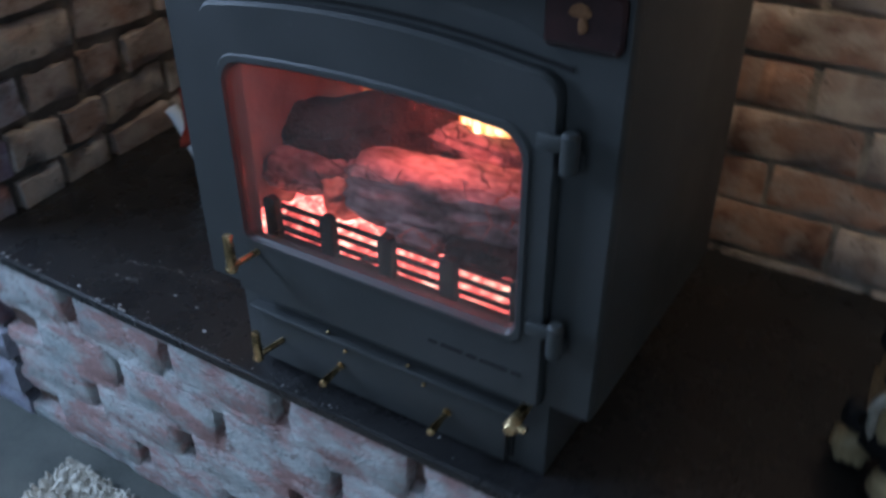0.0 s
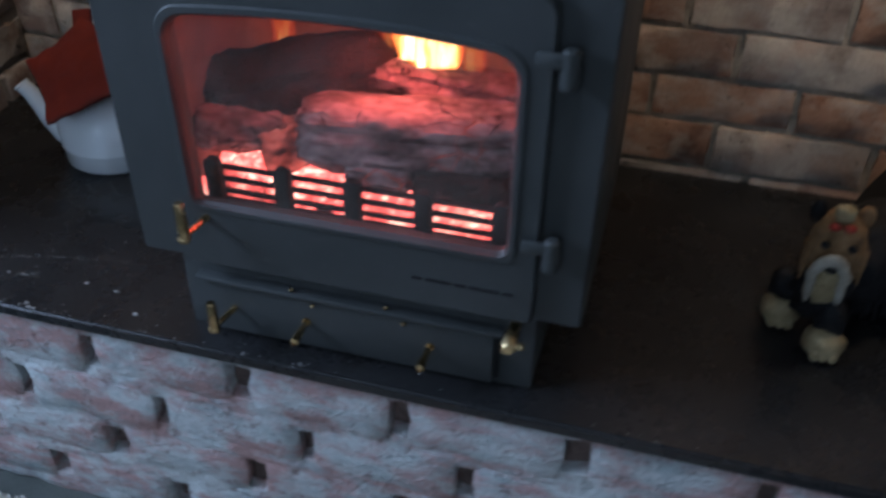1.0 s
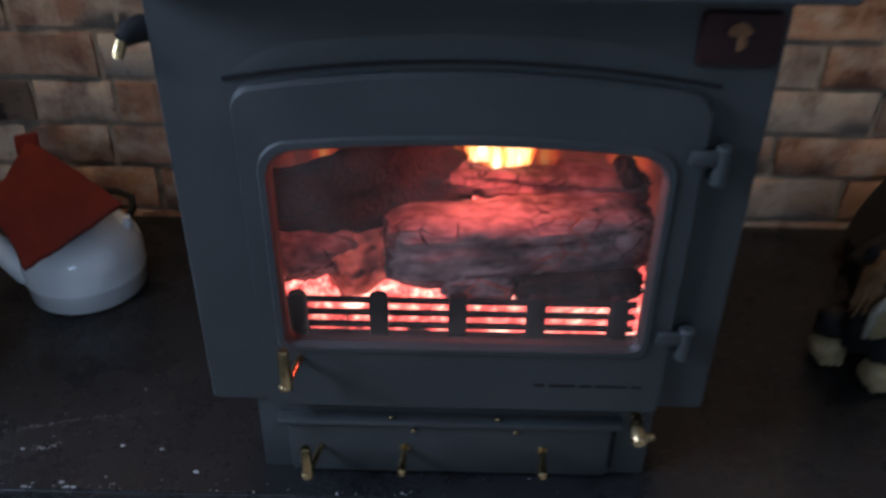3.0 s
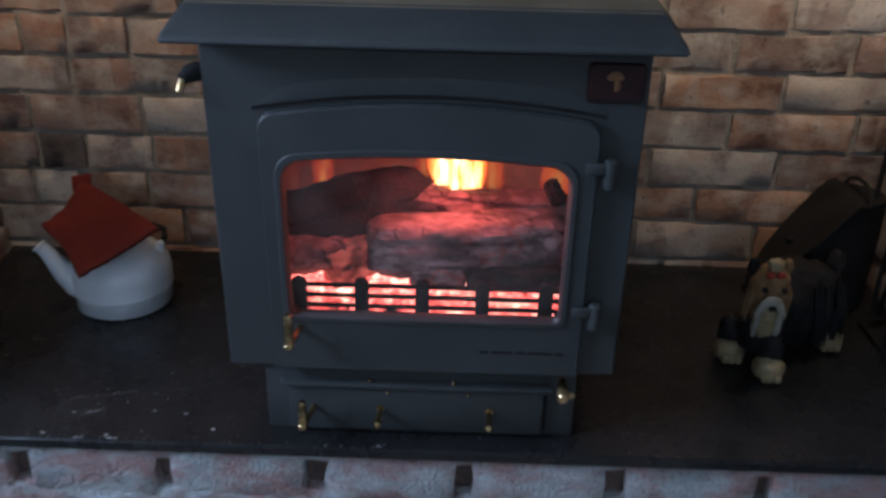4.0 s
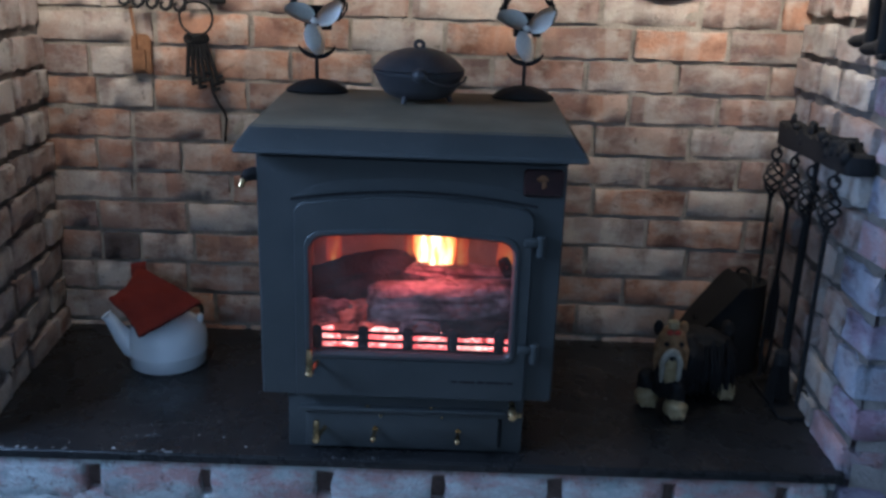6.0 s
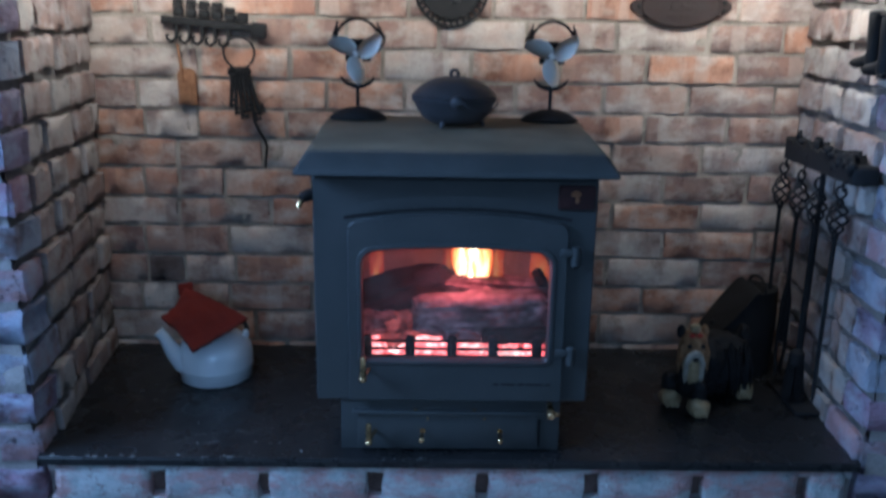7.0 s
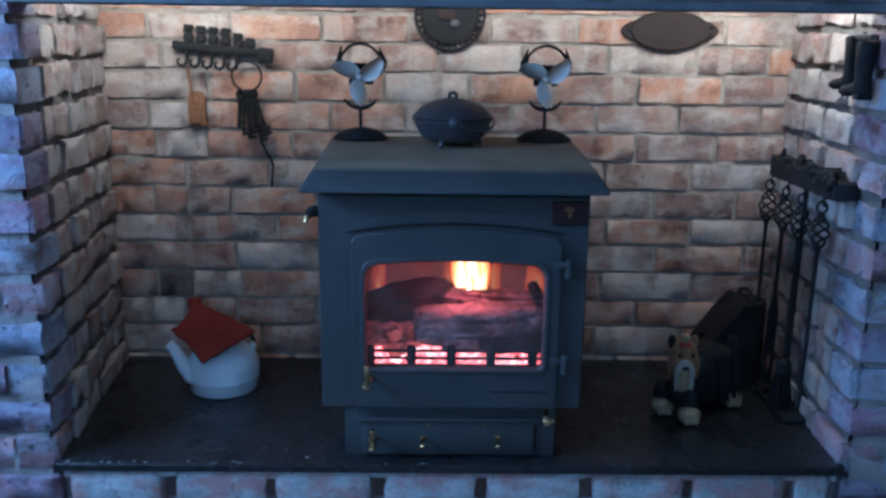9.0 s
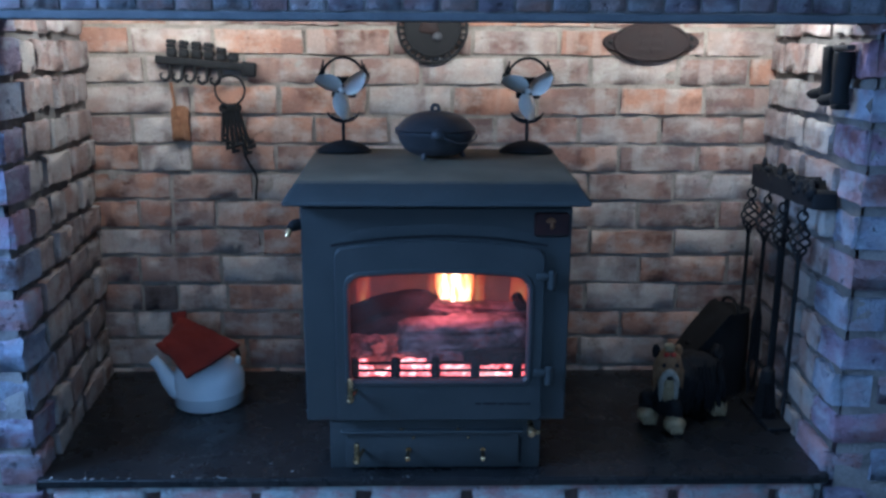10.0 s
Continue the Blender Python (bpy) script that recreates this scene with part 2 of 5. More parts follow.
def glow_material(name, cold, hot, white, scale, strength, lo, hi):
    """Charred or glowing coal: dark crust with cracks that glow."""
    n = Nodes(name)
    at = n.place(False)
    f = n.noise(at, scale, 5, 0.7)
    heat = n.ramp(f, [(lo, (0, 0, 0)), ((lo + hi) / 2, hot), (hi, white)])
    heat = n.mix(1.0, heat, n.ramp(n.noise(at, 13, 2, 0.5), [(0.34, grey(0.35)), (0.58, grey(1.0))]), "MULTIPLY")
    ash = n.ramp(n.noise(at, scale * 3, 4, 0.7), [(0.35, cold), (0.7, tuple(2.2 * c for c in cold))])
    n.put(n.p.inputs["Emission Color"], heat)
    n.put(n.p.inputs["Emission Strength"], strength)
    n.bump(f, 0.8, 0.006)
    return n.finish(ash, 0.95, 0, 0.1)


EMBER_DIM = glow_material("dull_glowing_ember", (0.10, 0.06, 0.055), (0.55, 0.10, 0.09), (1.0, 0.30, 0.24), 34, 0.8, 0.42, 0.78)
EMBER = glow_material("glowing_embers", (0.05, 0.03, 0.025), (1.0, 0.125, 0.12), (1.0, 0.60, 0.50), 34, 5.0, 0.34, 0.64)


def char_material():
    """Burnt log: pale fibrous ash crust, black cracks here and there, a little heat deep in some of them."""
    n = Nodes("charred_log")
    at = n.place(True)
    fibre = n.node("ShaderNodeVectorMath", {0: at, 1: (0.42, 1.0, 1.0)}, operation="MULTIPLY").outputs[0]
    f = n.noise(fibre, 75, 5, 0.65)
    big = n.noise(at, 17, 4, 0.6)
    bent = n.node("ShaderNodeVectorMath", {0: n.node("ShaderNodeVectorMath", {0: at, 1: (30.0, 44.0, 44.0)}, operation="MULTIPLY").outputs[0], 1: n.node("ShaderNodeVectorMath", {0: n.node("ShaderNodeTexNoise", {"Vector": at, "Scale": 40.0}).outputs["Color"], 1: (0.45, 0.45, 0.45)}, operation="MULTIPLY").outputs[0]}, operation="ADD").outputs[0]
    cells = n.node("ShaderNodeTexVoronoi", {"Vector": bent, "Scale": 1.0, "Randomness": 1.0}, feature="DISTANCE_TO_EDGE").outputs["Distance"]
    ash = n.ramp(f, [(0.28, (0.085, 0.060, 0.060)), (0.45, (0.26, 0.200, 0.204)), (0.68, (0.47, 0.385, 0.392))])
    ash = n.mix(n.ramp(big, [(0.36, grey(0.75)), (0.54, grey(0))]), ash, (0.035, 0.026, 0.024))
    where = n.ramp(n.noise(at, 14, 2, 0.5), [(0.46, grey(0)), (0.56, grey(1))])
    line = n.mix(1.0, n.ramp(cells, [(0.0, grey(1)), (0.038, grey(0))]), where, "MULTIPLY")
    c = n.mix(line, ash, (0.006, 0.005, 0.005))
    low = n.ramp(n.noise(at, 9, 2, 0.5), [(0.56, grey(0)), (0.64, grey(1))])
    n.put(n.p.inputs["Emission Color"], n.mix(1.0, n.mix(1.0, line, low, "MULTIPLY"), (1.0, 0.13, 0.07), "MULTIPLY"))
    n.p.inputs["Emission Strength"].default_value = 0.3
    h = n.node("ShaderNodeMath", {0: f, 1: line}, operation="SUBTRACT").outputs[0]
    n.bump(h, 0.9, 0.006)
    return n.finish(c, 0.95, 0, 0.15)


CHAR = char_material()
CHAR_DARK = rough_material("blackened_log", (0.010, 0.008, 0.007), (0.055, 0.036, 0.030), 26, 130, 0.95, 1.0, 0.008, 0, 0.15)


def flame_material(name, strength, tones, dense):
    """Flame: pale yellow core, orange skin, streaks that rise, edges and tip that thin out."""
    n = Nodes(name)
    at = n.place(False)
    long = n.node("ShaderNodeVectorMath", {0: at, 1: (1.0, 1.0, 0.16)}, operation="MULTIPLY").outputs[0]
    f = n.noise(long, 85, 3, 0.55)
    gen = n.node("ShaderNodeSeparateXYZ", {0: n.node("ShaderNodeTexCoord").outputs["Generated"]})
    side = n.node("ShaderNodeMath", {0: gen.outputs[0], 1: 0.5}, operation="SUBTRACT").outputs[0]
    side = n.node("ShaderNodeMath", {0: side}, operation="ABSOLUTE").outputs[0]
    core = n.node("ShaderNodeMapRange", {"Value": side, "From Min": 0.05, "From Max": 0.46, "To Min": 1.0, "To Max": 0.0}).outputs[0]
    fade = n.node("ShaderNodeMapRange", {"Value": gen.outputs[2], "From Min": 0.45, "From Max": 1.0, "To Min": 1.0, "To Max": 0.0}).outputs[0]
    body = n.node("ShaderNodeMath", {0: core, 1: fade}, operation="MULTIPLY").outputs[0]
    heat = n.node("ShaderNodeMath", {0: body, 1: n.node("ShaderNodeMapRange", {"Value": f, "From Min": 0.35, "From Max": 0.65, "To Min": 0.25, "To Max": 1.1}).outputs[0]}, operation="MULTIPLY").outputs[0]
    col = n.ramp(heat, list(zip((0.05, 0.35, 0.75, 1.0), tones)))
    alpha = n.ramp(heat, [(0.0, grey(0.0)), (0.5, grey(0.7 * dense)), (0.9, grey(0.95 * dense))])
    glow = n.node("ShaderNodeEmission", {"Color": col, "Strength": strength}).outputs[0]
    clear = n.node("ShaderNodeBsdfTransparent").outputs[0]
    mix = n.node("ShaderNodeMixShader", {0: alpha, 1: clear, 2: glow}).outputs[0]
    n.t.links.new(mix, n.out.inputs["Surface"])
    return n.m


FLAME = flame_material("flame", 4.6, [(1.0, 0.09, 0.012), (1.0, 0.34, 0.08), (1.0, 0.74, 0.38), (1.0, 0.93, 0.76)], 1.0)
FLAME_THIN = flame_material("thin_flame", 0.7, [(1.0, 0.06, 0.025), (1.0, 0.12, 0.045), (1.0, 0.24, 0.07), (1.0, 0.42, 0.14)], 0.6)


def pane_material():
    n = Nodes("stove_glass")
    clear = n.node("ShaderNodeBsdfTransparent", {"Color": (0.92, 0.90, 0.88, 1)}).outputs[0]
    shine = n.node("ShaderNodeBsdfGlossy", {"Color": (0.8, 0.8, 0.8, 1), "Roughness": 0.08}).outputs[0]
    haze = n.node("ShaderNodeBsdfDiffuse", {"Color": (0.30, 0.26, 0.24, 1)}).outputs[0]
    facing = n.node("ShaderNodeLayerWeight", {"Blend": 0.3}).outputs["Facing"]
    fres = n.node("ShaderNodeMapRange", {"Value": facing, "From Min": 0.0, "From Max": 1.0, "To Min": 0.02, "To Max": 0.25}).outputs[0]
    soot = n.ramp(n.noise(n.place(False), 9, 4, 0.6), [(0.4, grey(0.02)), (0.75, grey(0.12))])
    a = n.node("ShaderNodeMixShader", {0: soot, 1: clear, 2: haze}).outputs[0]
    b = n.node("ShaderNodeMixShader", {0: fres, 1: a, 2: shine}).outputs[0]
    n.t.links.new(b, n.out.inputs["Surface"])
    return n.m


GLASS = pane_material()


# ---- mesh helpers ----
def part(name, bm, material, parent=None, label=""):
    """Links a bmesh as one mesh object under a thing or under a part."""
    me = bpy.data.meshes.new(name)
    bm.to_mesh(me)
    bm.free()
    for m in material if isinstance(material, list) else [material]:
        me.materials.append(m)
    ob = new(name, me)
    if parent:
        ob.parent = parent
    return tagged(ob, label)


def thing(name, label, category, at=(0, 0, 0), group="", turn=0):
    ob = new(name)
    ob.empty_display_size = 0.02
    ob.matrix_world = pose(*at, 0, 0, turn)
    return tagged(ob, label, category, group)


def smooth(ob, angle=40):
    me = ob.data
    me.polygons.foreach_set("use_smooth", [True] * len(me.polygons))
    me.set_sharp_from_angle(angle=radians(angle))
    return ob


def box(bm, x0, x1, y0, y1, z0, z1, bevel=0.0, seg=2):
    g = bmesh.ops.create_cube(bm, size=1)
    for v in g["verts"]:
        v.co = Vector(((x0 + x1) / 2 + v.co.x * (x1 - x0), (y0 + y1) / 2 + v.co.y * (y1 - y0), (z0 + z1) / 2 + v.co.z * (z1 - z0)))
    if bevel:
        edges = {e for v in g["verts"] for e in v.link_edges}
        bmesh.ops.bevel(bm, geom=list(edges), offset=bevel, segments=seg, profile=0.5, affect="EDGES")
    return bm


def boxed(*a, **k):
    return box(bmesh.new(), *a, **k)


def tube(bm, pts, radius, seg=10, closed=False, cap=True):
    """A round bar along points; radius a number or one per point."""
    pts = [Vector(p) for p in pts]
    n = len(pts)
    rad = radius if isinstance(radius, (list, tuple)) else [radius] * n
    rings, side = [], None
    for i, p in enumerate(pts):
        a = pts[(i - 1) % n] if closed or i else p
        b = pts[(i + 1) % n] if closed or i < n - 1 else p
        d = (b - a).normalized()
        if side is None:
            side = d.orthogonal().normalized()
        side = (side - d * side.dot(d)).normalized()
        up = d.cross(side)
        rings.append([bm.verts.new(p + rad[i] * (math.cos(k * math.tau / seg) * side + math.sin(k * math.tau / seg) * up)) for k in range(seg)])
    for i in range(n if closed else n - 1):
        a, b = rings[i], rings[(i + 1) % n]
        for k in range(seg):
            bm.faces.new((a[k], a[(k + 1) % seg], b[(k + 1) % seg], b[k]))
    if cap and not closed:
        bm.faces.new(rings[0][::-1])
        bm.faces.new(rings[-1])
    return bm


def lathe(bm, profile, centre=(0, 0, 0), seg=32, squash=1.0):
    """Turns (radius, height) pairs round an upright axis; radius 0 closes it."""
    cx, cy, cz = centre
    rings = []
    for r, z in profile:
        if r < 1e-6:
            rings.append([bm.verts.new((cx, cy, cz + z))])
        else:
            rings.append([bm.verts.new((cx + r * math.cos(k * math.tau / seg), cy + squash * r * math.sin(k * math.tau / seg), cz + z)) for k in range(seg)])
    for a, b in zip(rings, rings[1:]):
        for k in range(seg):
            j = (k + 1) % seg
            f = [a[k % len(a)], a[j % len(a)], b[j % len(b)], b[k % len(b)]]
            f = list(dict.fromkeys(f))
            if len(f) > 2:
                bm.faces.new(f)
    return bm


def ball(bm, centre, radii, sub=3, rough=0.0, scale=20.0, mat=0):
    g = bmesh.ops.create_icosphere(bm, subdivisions=sub, radius=1)
    for v in g["verts"]:
        k = 1 + rough * noise.noise(Vector((v.co.x * radii[0], v.co.y * radii[1], v.co.z * radii[2])) * scale + Vector(centre) * 50)
        v.co = Vector((centre[0] + v.co.x * radii[0] * k, centre[1] + v.co.y * radii[1] * k, centre[2] + v.co.z * radii[2] * k))
    for f in {f for v in g["verts"] for f in v.link_faces}:
        f.material_index = mat
    return bm


def outline(x0, x1, z0, z1, arch, rb, rt, k=6, n=12):
    """A closed outline in x and z: straight foot and sides, rounded corners, a top that rises by arch in the middle."""
    pts = []
    mid, half = (x0 + x1) / 2, (x1 - x0) / 2

    def top(x):
        return z1 + arch * (1 - ((x - mid) / half) ** 2)

    for i in range(n + 1):
        pts.append((x0 + rb + (x1 - x0 - 2 * rb) * i / n, z0))
    for i in range(1, k + 1):
        a = -math.pi / 2 + math.pi / 2 * i / k
        pts.append((x1 - rb + rb * math.cos(a), z0 + rb + rb * math.sin(a)))
    for i in range(k + 1):
        a = math.pi / 2 * i / k
        pts.append((x1 - rt + rt * math.cos(a), top(x1 - rt) - rt + rt * math.sin(a)))
    for i in range(1, n):
        x = x1 - rt - (x1 - x0 - 2 * rt) * i / n
        pts.append((x, top(x)))
    for i in range(k + 1):
        a = math.pi / 2 + math.pi / 2 * i / k
        pts.append((x0 + rt + rt * math.cos(a), top(x0 + rt) - rt + rt * math.sin(a)))
    for i in range(1, k + 1):
        a = math.pi + math.pi / 2 * i / k
        pts.append((x0 + rb + rb * math.cos(a), z0 + rb + rb * math.sin(a)))
    return pts


def ring_plate(bm, outer, inner, y0, y1, bevel=0.003):
    """A plate with an opening, between two outlines, from y0 (front) to y1, with eased front edges."""
    def loop(pts, y, other=None, ease=0.0):
        out = []
        for i, (x, z) in enumerate(pts):
            if ease:
                ox, oz = other[i]
                d = max(1e-6, math.hypot(ox - x, oz - z))
                x, z = x + (ox - x) / d * ease, z + (oz - z) / d * ease
            out.append(bm.verts.new((x, y, z)))
        return out

    loops = [loop(outer, y1), loop(outer, y0 + bevel), loop(outer, y0, inner, bevel), loop(inner, y0, outer, bevel), loop(inner, y0 + bevel), loop(inner, y1)]
    n = len(outer)
    for a, b in zip(loops, loops[1:] + loops[:1]):
        for i in range(n):
            j = (i + 1) % n
            bm.faces.new((a[i], a[j], b[j], b[i]))
    bmesh.ops.recalc_face_normals(bm, faces=bm.faces)
    return bm


def solid_plate(bm, pts, y0, y1, bevel=0.002):
    """A full plate with the outline pts (x, z), its front eased."""
    cx = sum(p[0] for p in pts) / len(pts)
    cz = sum(p[1] for p in pts) / len(pts)

    def loop(y, ease):
        return [bm.verts.new((x + (cx - x) * ease, y, z + (cz - z) * ease)) for x, z in pts]

    size = max(abs(p[0] - cx) for p in pts)
    loops = [loop(y1, 0), loop(y0 + bevel, 0), loop(y0, bevel / size)]
    n = len(pts)
    for a, b in zip(loops, loops[1:]):
        for i in range(n):
            bm.faces.new((a[i], a[(i + 1) % n], b[(i + 1) % n], b[i]))
    bm.faces.new(loops[0])
    bm.faces.new(loops[-1])
    bmesh.ops.recalc_face_normals(bm, faces=bm.faces)
    return bm


# ---- the alcove and the room ----
BACK = 0.618
LEFT, RIGHT = -0.875, 0.883
LEFT_END, RIGHT_END = -0.945, 0.935
JAMB = -0.030
TOP = 1.005
HEARTH = 0.014


def structure(ob, label=""):
    return tagged(ob, label, kind="structure")


def prism(pts, z0, z1):
    bm = bmesh.new()
    a = [bm.verts.new((x, y, z0)) for x, y in pts]
    b = [bm.verts.new((x, y, z1)) for x, y in pts]
    bm.faces.new(a[::-1])
    bm.faces.new(b)
    for i in range(len(pts)):
        j = (i + 1) % len(pts)
        bm.faces.new((a[i], a[j], b[j], b[i]))
    bmesh.ops.recalc_face_normals(bm, faces=bm.faces)
    return bm


RX0, RX1, RY0, CEIL = -2.2, 2.2, -3.8, 1.98
structure(part("floor", boxed(RX0, RX1, RY0, 0.9, FLOOR - 0.1, FLOOR), CARPET), "short grey carpet on the room's floor")
structure(part("ceiling", boxed(RX0, RX1, RY0, 0.9, CEIL, CEIL + 0.1), CEILING), "plain white ceiling")
wall_back = structure(part("wall_back", boxed(-1.05, 1.05, BACK + 0.009, BACK + 0.13, -0.04, 1.30), MORTAR), "back of the fireplace in old red brick")
wall_left = structure(part("wall_left", prism([(LEFT - 0.030, JAMB + 0.09), (LEFT_END - 0.030, BACK + 0.012), (LEFT_END - 0.12, BACK + 0.012), (LEFT - 0.12, JAMB + 0.09)], -0.04, 1.30), MORTAR_DARK), "rough brick cheek of the fireplace")
wall_right = structure(part("wall_right", prism([(RIGHT + 0.030, JAMB + 0.09), (RIGHT + 0.12, JAMB + 0.09), (RIGHT_END + 0.12, BACK + 0.012), (RIGHT_END + 0.030, BACK + 0.012)], -0.04, 1.30), MORTAR_DARK), "rough pale brick cheek of the fireplace")
structure(part("alcove_ceiling", boxed(-1.06, 1.06, 0.075, BACK + 0.13, 1.30, 1.38), MORTAR_DARK), "closed top of the fireplace")
jamb_left = structure(part("wall_jamb_left", boxed(-1.35, LEFT - 0.040, JAMB + 0.010, JAMB + 0.10, FLOOR, CEIL), MORTAR_DARK), "brick pier beside the fireplace")
jamb_right = structure(part("wall_jamb_right", boxed(RIGHT + 0.040, 1.35, JAMB + 0.010, JAMB + 0.10, FLOOR, CEIL), MORTAR_DARK), "brick pier beside the fireplace")
structure(part("wall_north_left", boxed(RX0, -1.35, JAMB, 0.07, FLOOR, CEIL), PLASTER), "plain painted wall beside the fireplace")
structure(part("wall_north_right", boxed(1.35, RX1, JAMB, 0.07, FLOOR, CEIL), PLASTER), "plain painted wall beside the fireplace")
structure(part("wall_breast", boxed(LEFT - 0.012, RIGHT + 0.012, JAMB + 0.004, 0.075, TOP + 0.20, CEIL), PLASTER), "plain painted chimney breast above the lintel")
SX0, SX1, SZ0, SZ1 = -1.25, 0.15, 1.05, 1.86
bm = boxed(RX0, SX0, RY0 - 0.1, RY0, FLOOR, CEIL)
box(bm, SX1, RX1, RY0 - 0.1, RY0, FLOOR, CEIL)
box(bm, SX0, SX1, RY0 - 0.1, RY0, FLOOR, SZ0)
box(bm, SX0, SX1, RY0 - 0.1, RY0, SZ1, CEIL)
structure(part("wall_south", bm, PLASTER), "plain painted wall with a window")
structure(part("wall_east", boxed(RX1, RX1 + 0.1, RY0, 0.07, FLOOR, CEIL), PLASTER), "plain painted wall")
WY0, WY1, WZ0, WZ1 = -1.5, -0.2, 1.12, 1.92
bm = boxed(RX0 - 0.1, RX0, RY0, WY0, FLOOR, CEIL)
box(bm, RX0 - 0.1, RX0, WY1, 0.07, FLOOR, CEIL)
box(bm, RX0 - 0.1, RX0, WY0, WY1, FLOOR, WZ0)
box(bm, RX0 - 0.1, RX0, WY0, WY1, WZ1, CEIL)
structure(part("wall_west", bm, PLASTER), "plain painted wall with a window")

# the lintel over the opening: a bed of mortar behind upright bricks
lintel = structure(part("brick_lintel", boxed(LEFT - 0.010, RIGHT + 0.010, -0.036, 0.074, TOP + 0.0125, TOP + 0.20), MORTAR_DARK), "limewashed upright bricks across the fireplace opening")

part("lintel_plate", boxed(LEFT - 0.010, RIGHT + 0.010, -0.0475, 0.060, TOP - 0.003, TOP + 0.012, 0.002), LINTEL_STEEL, lintel, "flat grey steel bar under the bricks")

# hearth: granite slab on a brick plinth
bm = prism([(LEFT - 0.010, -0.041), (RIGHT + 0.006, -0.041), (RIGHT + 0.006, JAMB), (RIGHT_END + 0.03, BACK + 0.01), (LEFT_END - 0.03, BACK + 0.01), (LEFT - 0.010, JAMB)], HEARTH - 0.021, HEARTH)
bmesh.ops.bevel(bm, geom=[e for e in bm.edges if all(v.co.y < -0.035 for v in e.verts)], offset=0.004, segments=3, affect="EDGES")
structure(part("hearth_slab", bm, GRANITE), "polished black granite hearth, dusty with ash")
plinth = structure(part("hearth_plinth", boxed(LEFT - 0.008, RIGHT + 0.008, JAMB + 0.030, 0.60, FLOOR, HEARTH - 0.022), MORTAR_DARK), "limewashed brick base under the granite hearth")

# ---- the stove ----
SW, ZB, ZT, DEPTH = 0.29, 0.135, 0.622, 0.41
stove = thing("wood_stove", "lit blue-grey cast iron wood stove standing on the granite hearth", "stove")

GLASS_IN = outline(-0.188, 0.197, 0.237, 0.468, 0.011, 0.012, 0.030)
DOOR_OUT = outline(-0.219, 0.232, 0.140, 0.533, 0.020, 0.006, 0.024)
FRONT_OUT = outline(-SW, SW, ZB, ZT, 0.0, 0.004, 0.004)
FRONT_IN = outline(-0.196, 0.206, 0.205, 0.477, 0.012, 0.012, 0.03)

bm = ring_plate(bmesh.new(), FRONT_OUT, FRONT_IN, 0.0, 0.018, 0.005)
smooth(part("front_plate", bm, STOVE, stove))
smooth(part("side_panel", boxed(-SW, -SW + 0.012, 0.0185, DEPTH, ZB, ZT, 0.003), STOVE, stove))
smooth(part("side_panel", boxed(SW - 0.012, SW, 0.0185, DEPTH, ZB, ZT, 0.003), STOVE, stove))
part("back_panel", boxed(-SW + 0.0125, SW - 0.0125, DEPTH - 0.012, DEPTH, ZB, ZT), STOVE, stove)
part("bottom_panel", boxed(-SW + 0.0125, SW - 0.0125, 0.0185, DEPTH - 0.0125, ZB, ZB + 0.012), STOVE, stove)
part("top_panel", boxed(-SW + 0.0125, SW - 0.0125, 0.0185, DEPTH - 0.0125, ZT - 0.012, ZT), STOVE, stove)

# plinth with the ash pit behind its door
bm = boxed(-0.240, 0.237, 0.008, 0.36, HEARTH, ZB, 0.003)
smooth(part("plinth", bm, STOVE, stove))
bm = boxed(-0.203, 0.188, -0.004, 0.007, 0.022, 0.104, 0.003)
ash_door = smooth(part("ash_door", bm, STOVE, stove))
bm = boxed(-0.214, 0.199, -0.012, 0.0075, 0.106, 0.113, 0.002)
smooth(part("hood_strip", bm, STOVE, ash_door))
for x, z in ((-0.078, 0.1165), (-0.051, 0.096), (0.049, 0.1165), (0.072, 0.096)):
    smooth(part("bolt", ball(bmesh.new(), (x, -0.006, z), (0.0032, 0.003, 0.0032), 2), BRASS, stove, "small bright bolt head"))
part("slot", boxed(0.1885, 0.1945, 0.004, 0.0078, 0.028, 0.088), IRON, stove, "dark slot beside the ash door")

# door
bm = ring_plate(bmesh.new(), DOOR_OUT, GLASS_IN, -0.016, -0.001, 0.004)
door = smooth(part("door", bm, STOVE, stove))
inner = outline(-0.190, 0.199, 0.235, 0.470, 0.011, 0.013, 0.031)
outer = outline(-0.200, 0.209, 0.225, 0.480, 0.012, 0.015, 0.034)
smooth(part("moulding", ring_plate(bmesh.new(), outer, inner, -0.0195, -0.0165, 0.0025), STOVE, door))
bm = solid_plate(bmesh.new(), outline(-0.1875, 0.1965, 0.2375, 0.4675, 0.011, 0.0115, 0.0295), -0.012, -0.008, 0.001)
pane = part("pane", bm, GLASS, door, "heat-proof glass, slightly sooted")
pane.visible_shadow = False
# arched brow above the door
def ease(x):
    return min(1.0, max(0.05, (0.232 - abs(x - 0.006)) / 0.05))


arch_lo = [(-0.226 + 0.464 * i / 24, 0.540 + 0.021 * (1 - ((i - 12) / 12) ** 2)) for i in range(25)]
bm = bmesh.new()
rows = []
for x, z in arch_lo:
    rows.append([bm.verts.new((x, y, zz)) for y, zz in ((-0.001, z), (-0.001 - 0.0025 * ease(x), z + 0.001), (-0.001 - 0.003 * ease(x), z + 0.001 + 0.002 * ease(x)), (-0.0009, z + 0.002 + 0.022 * ease(x)))])
for a, b in zip(rows, rows[1:]):
    for k in range(4):
        bm.faces.new((a[k], a[(k + 1) % 4], b[(k + 1) % 4], b[k]))
bm.faces.new(rows[0])
bm.faces.new(rows[-1])
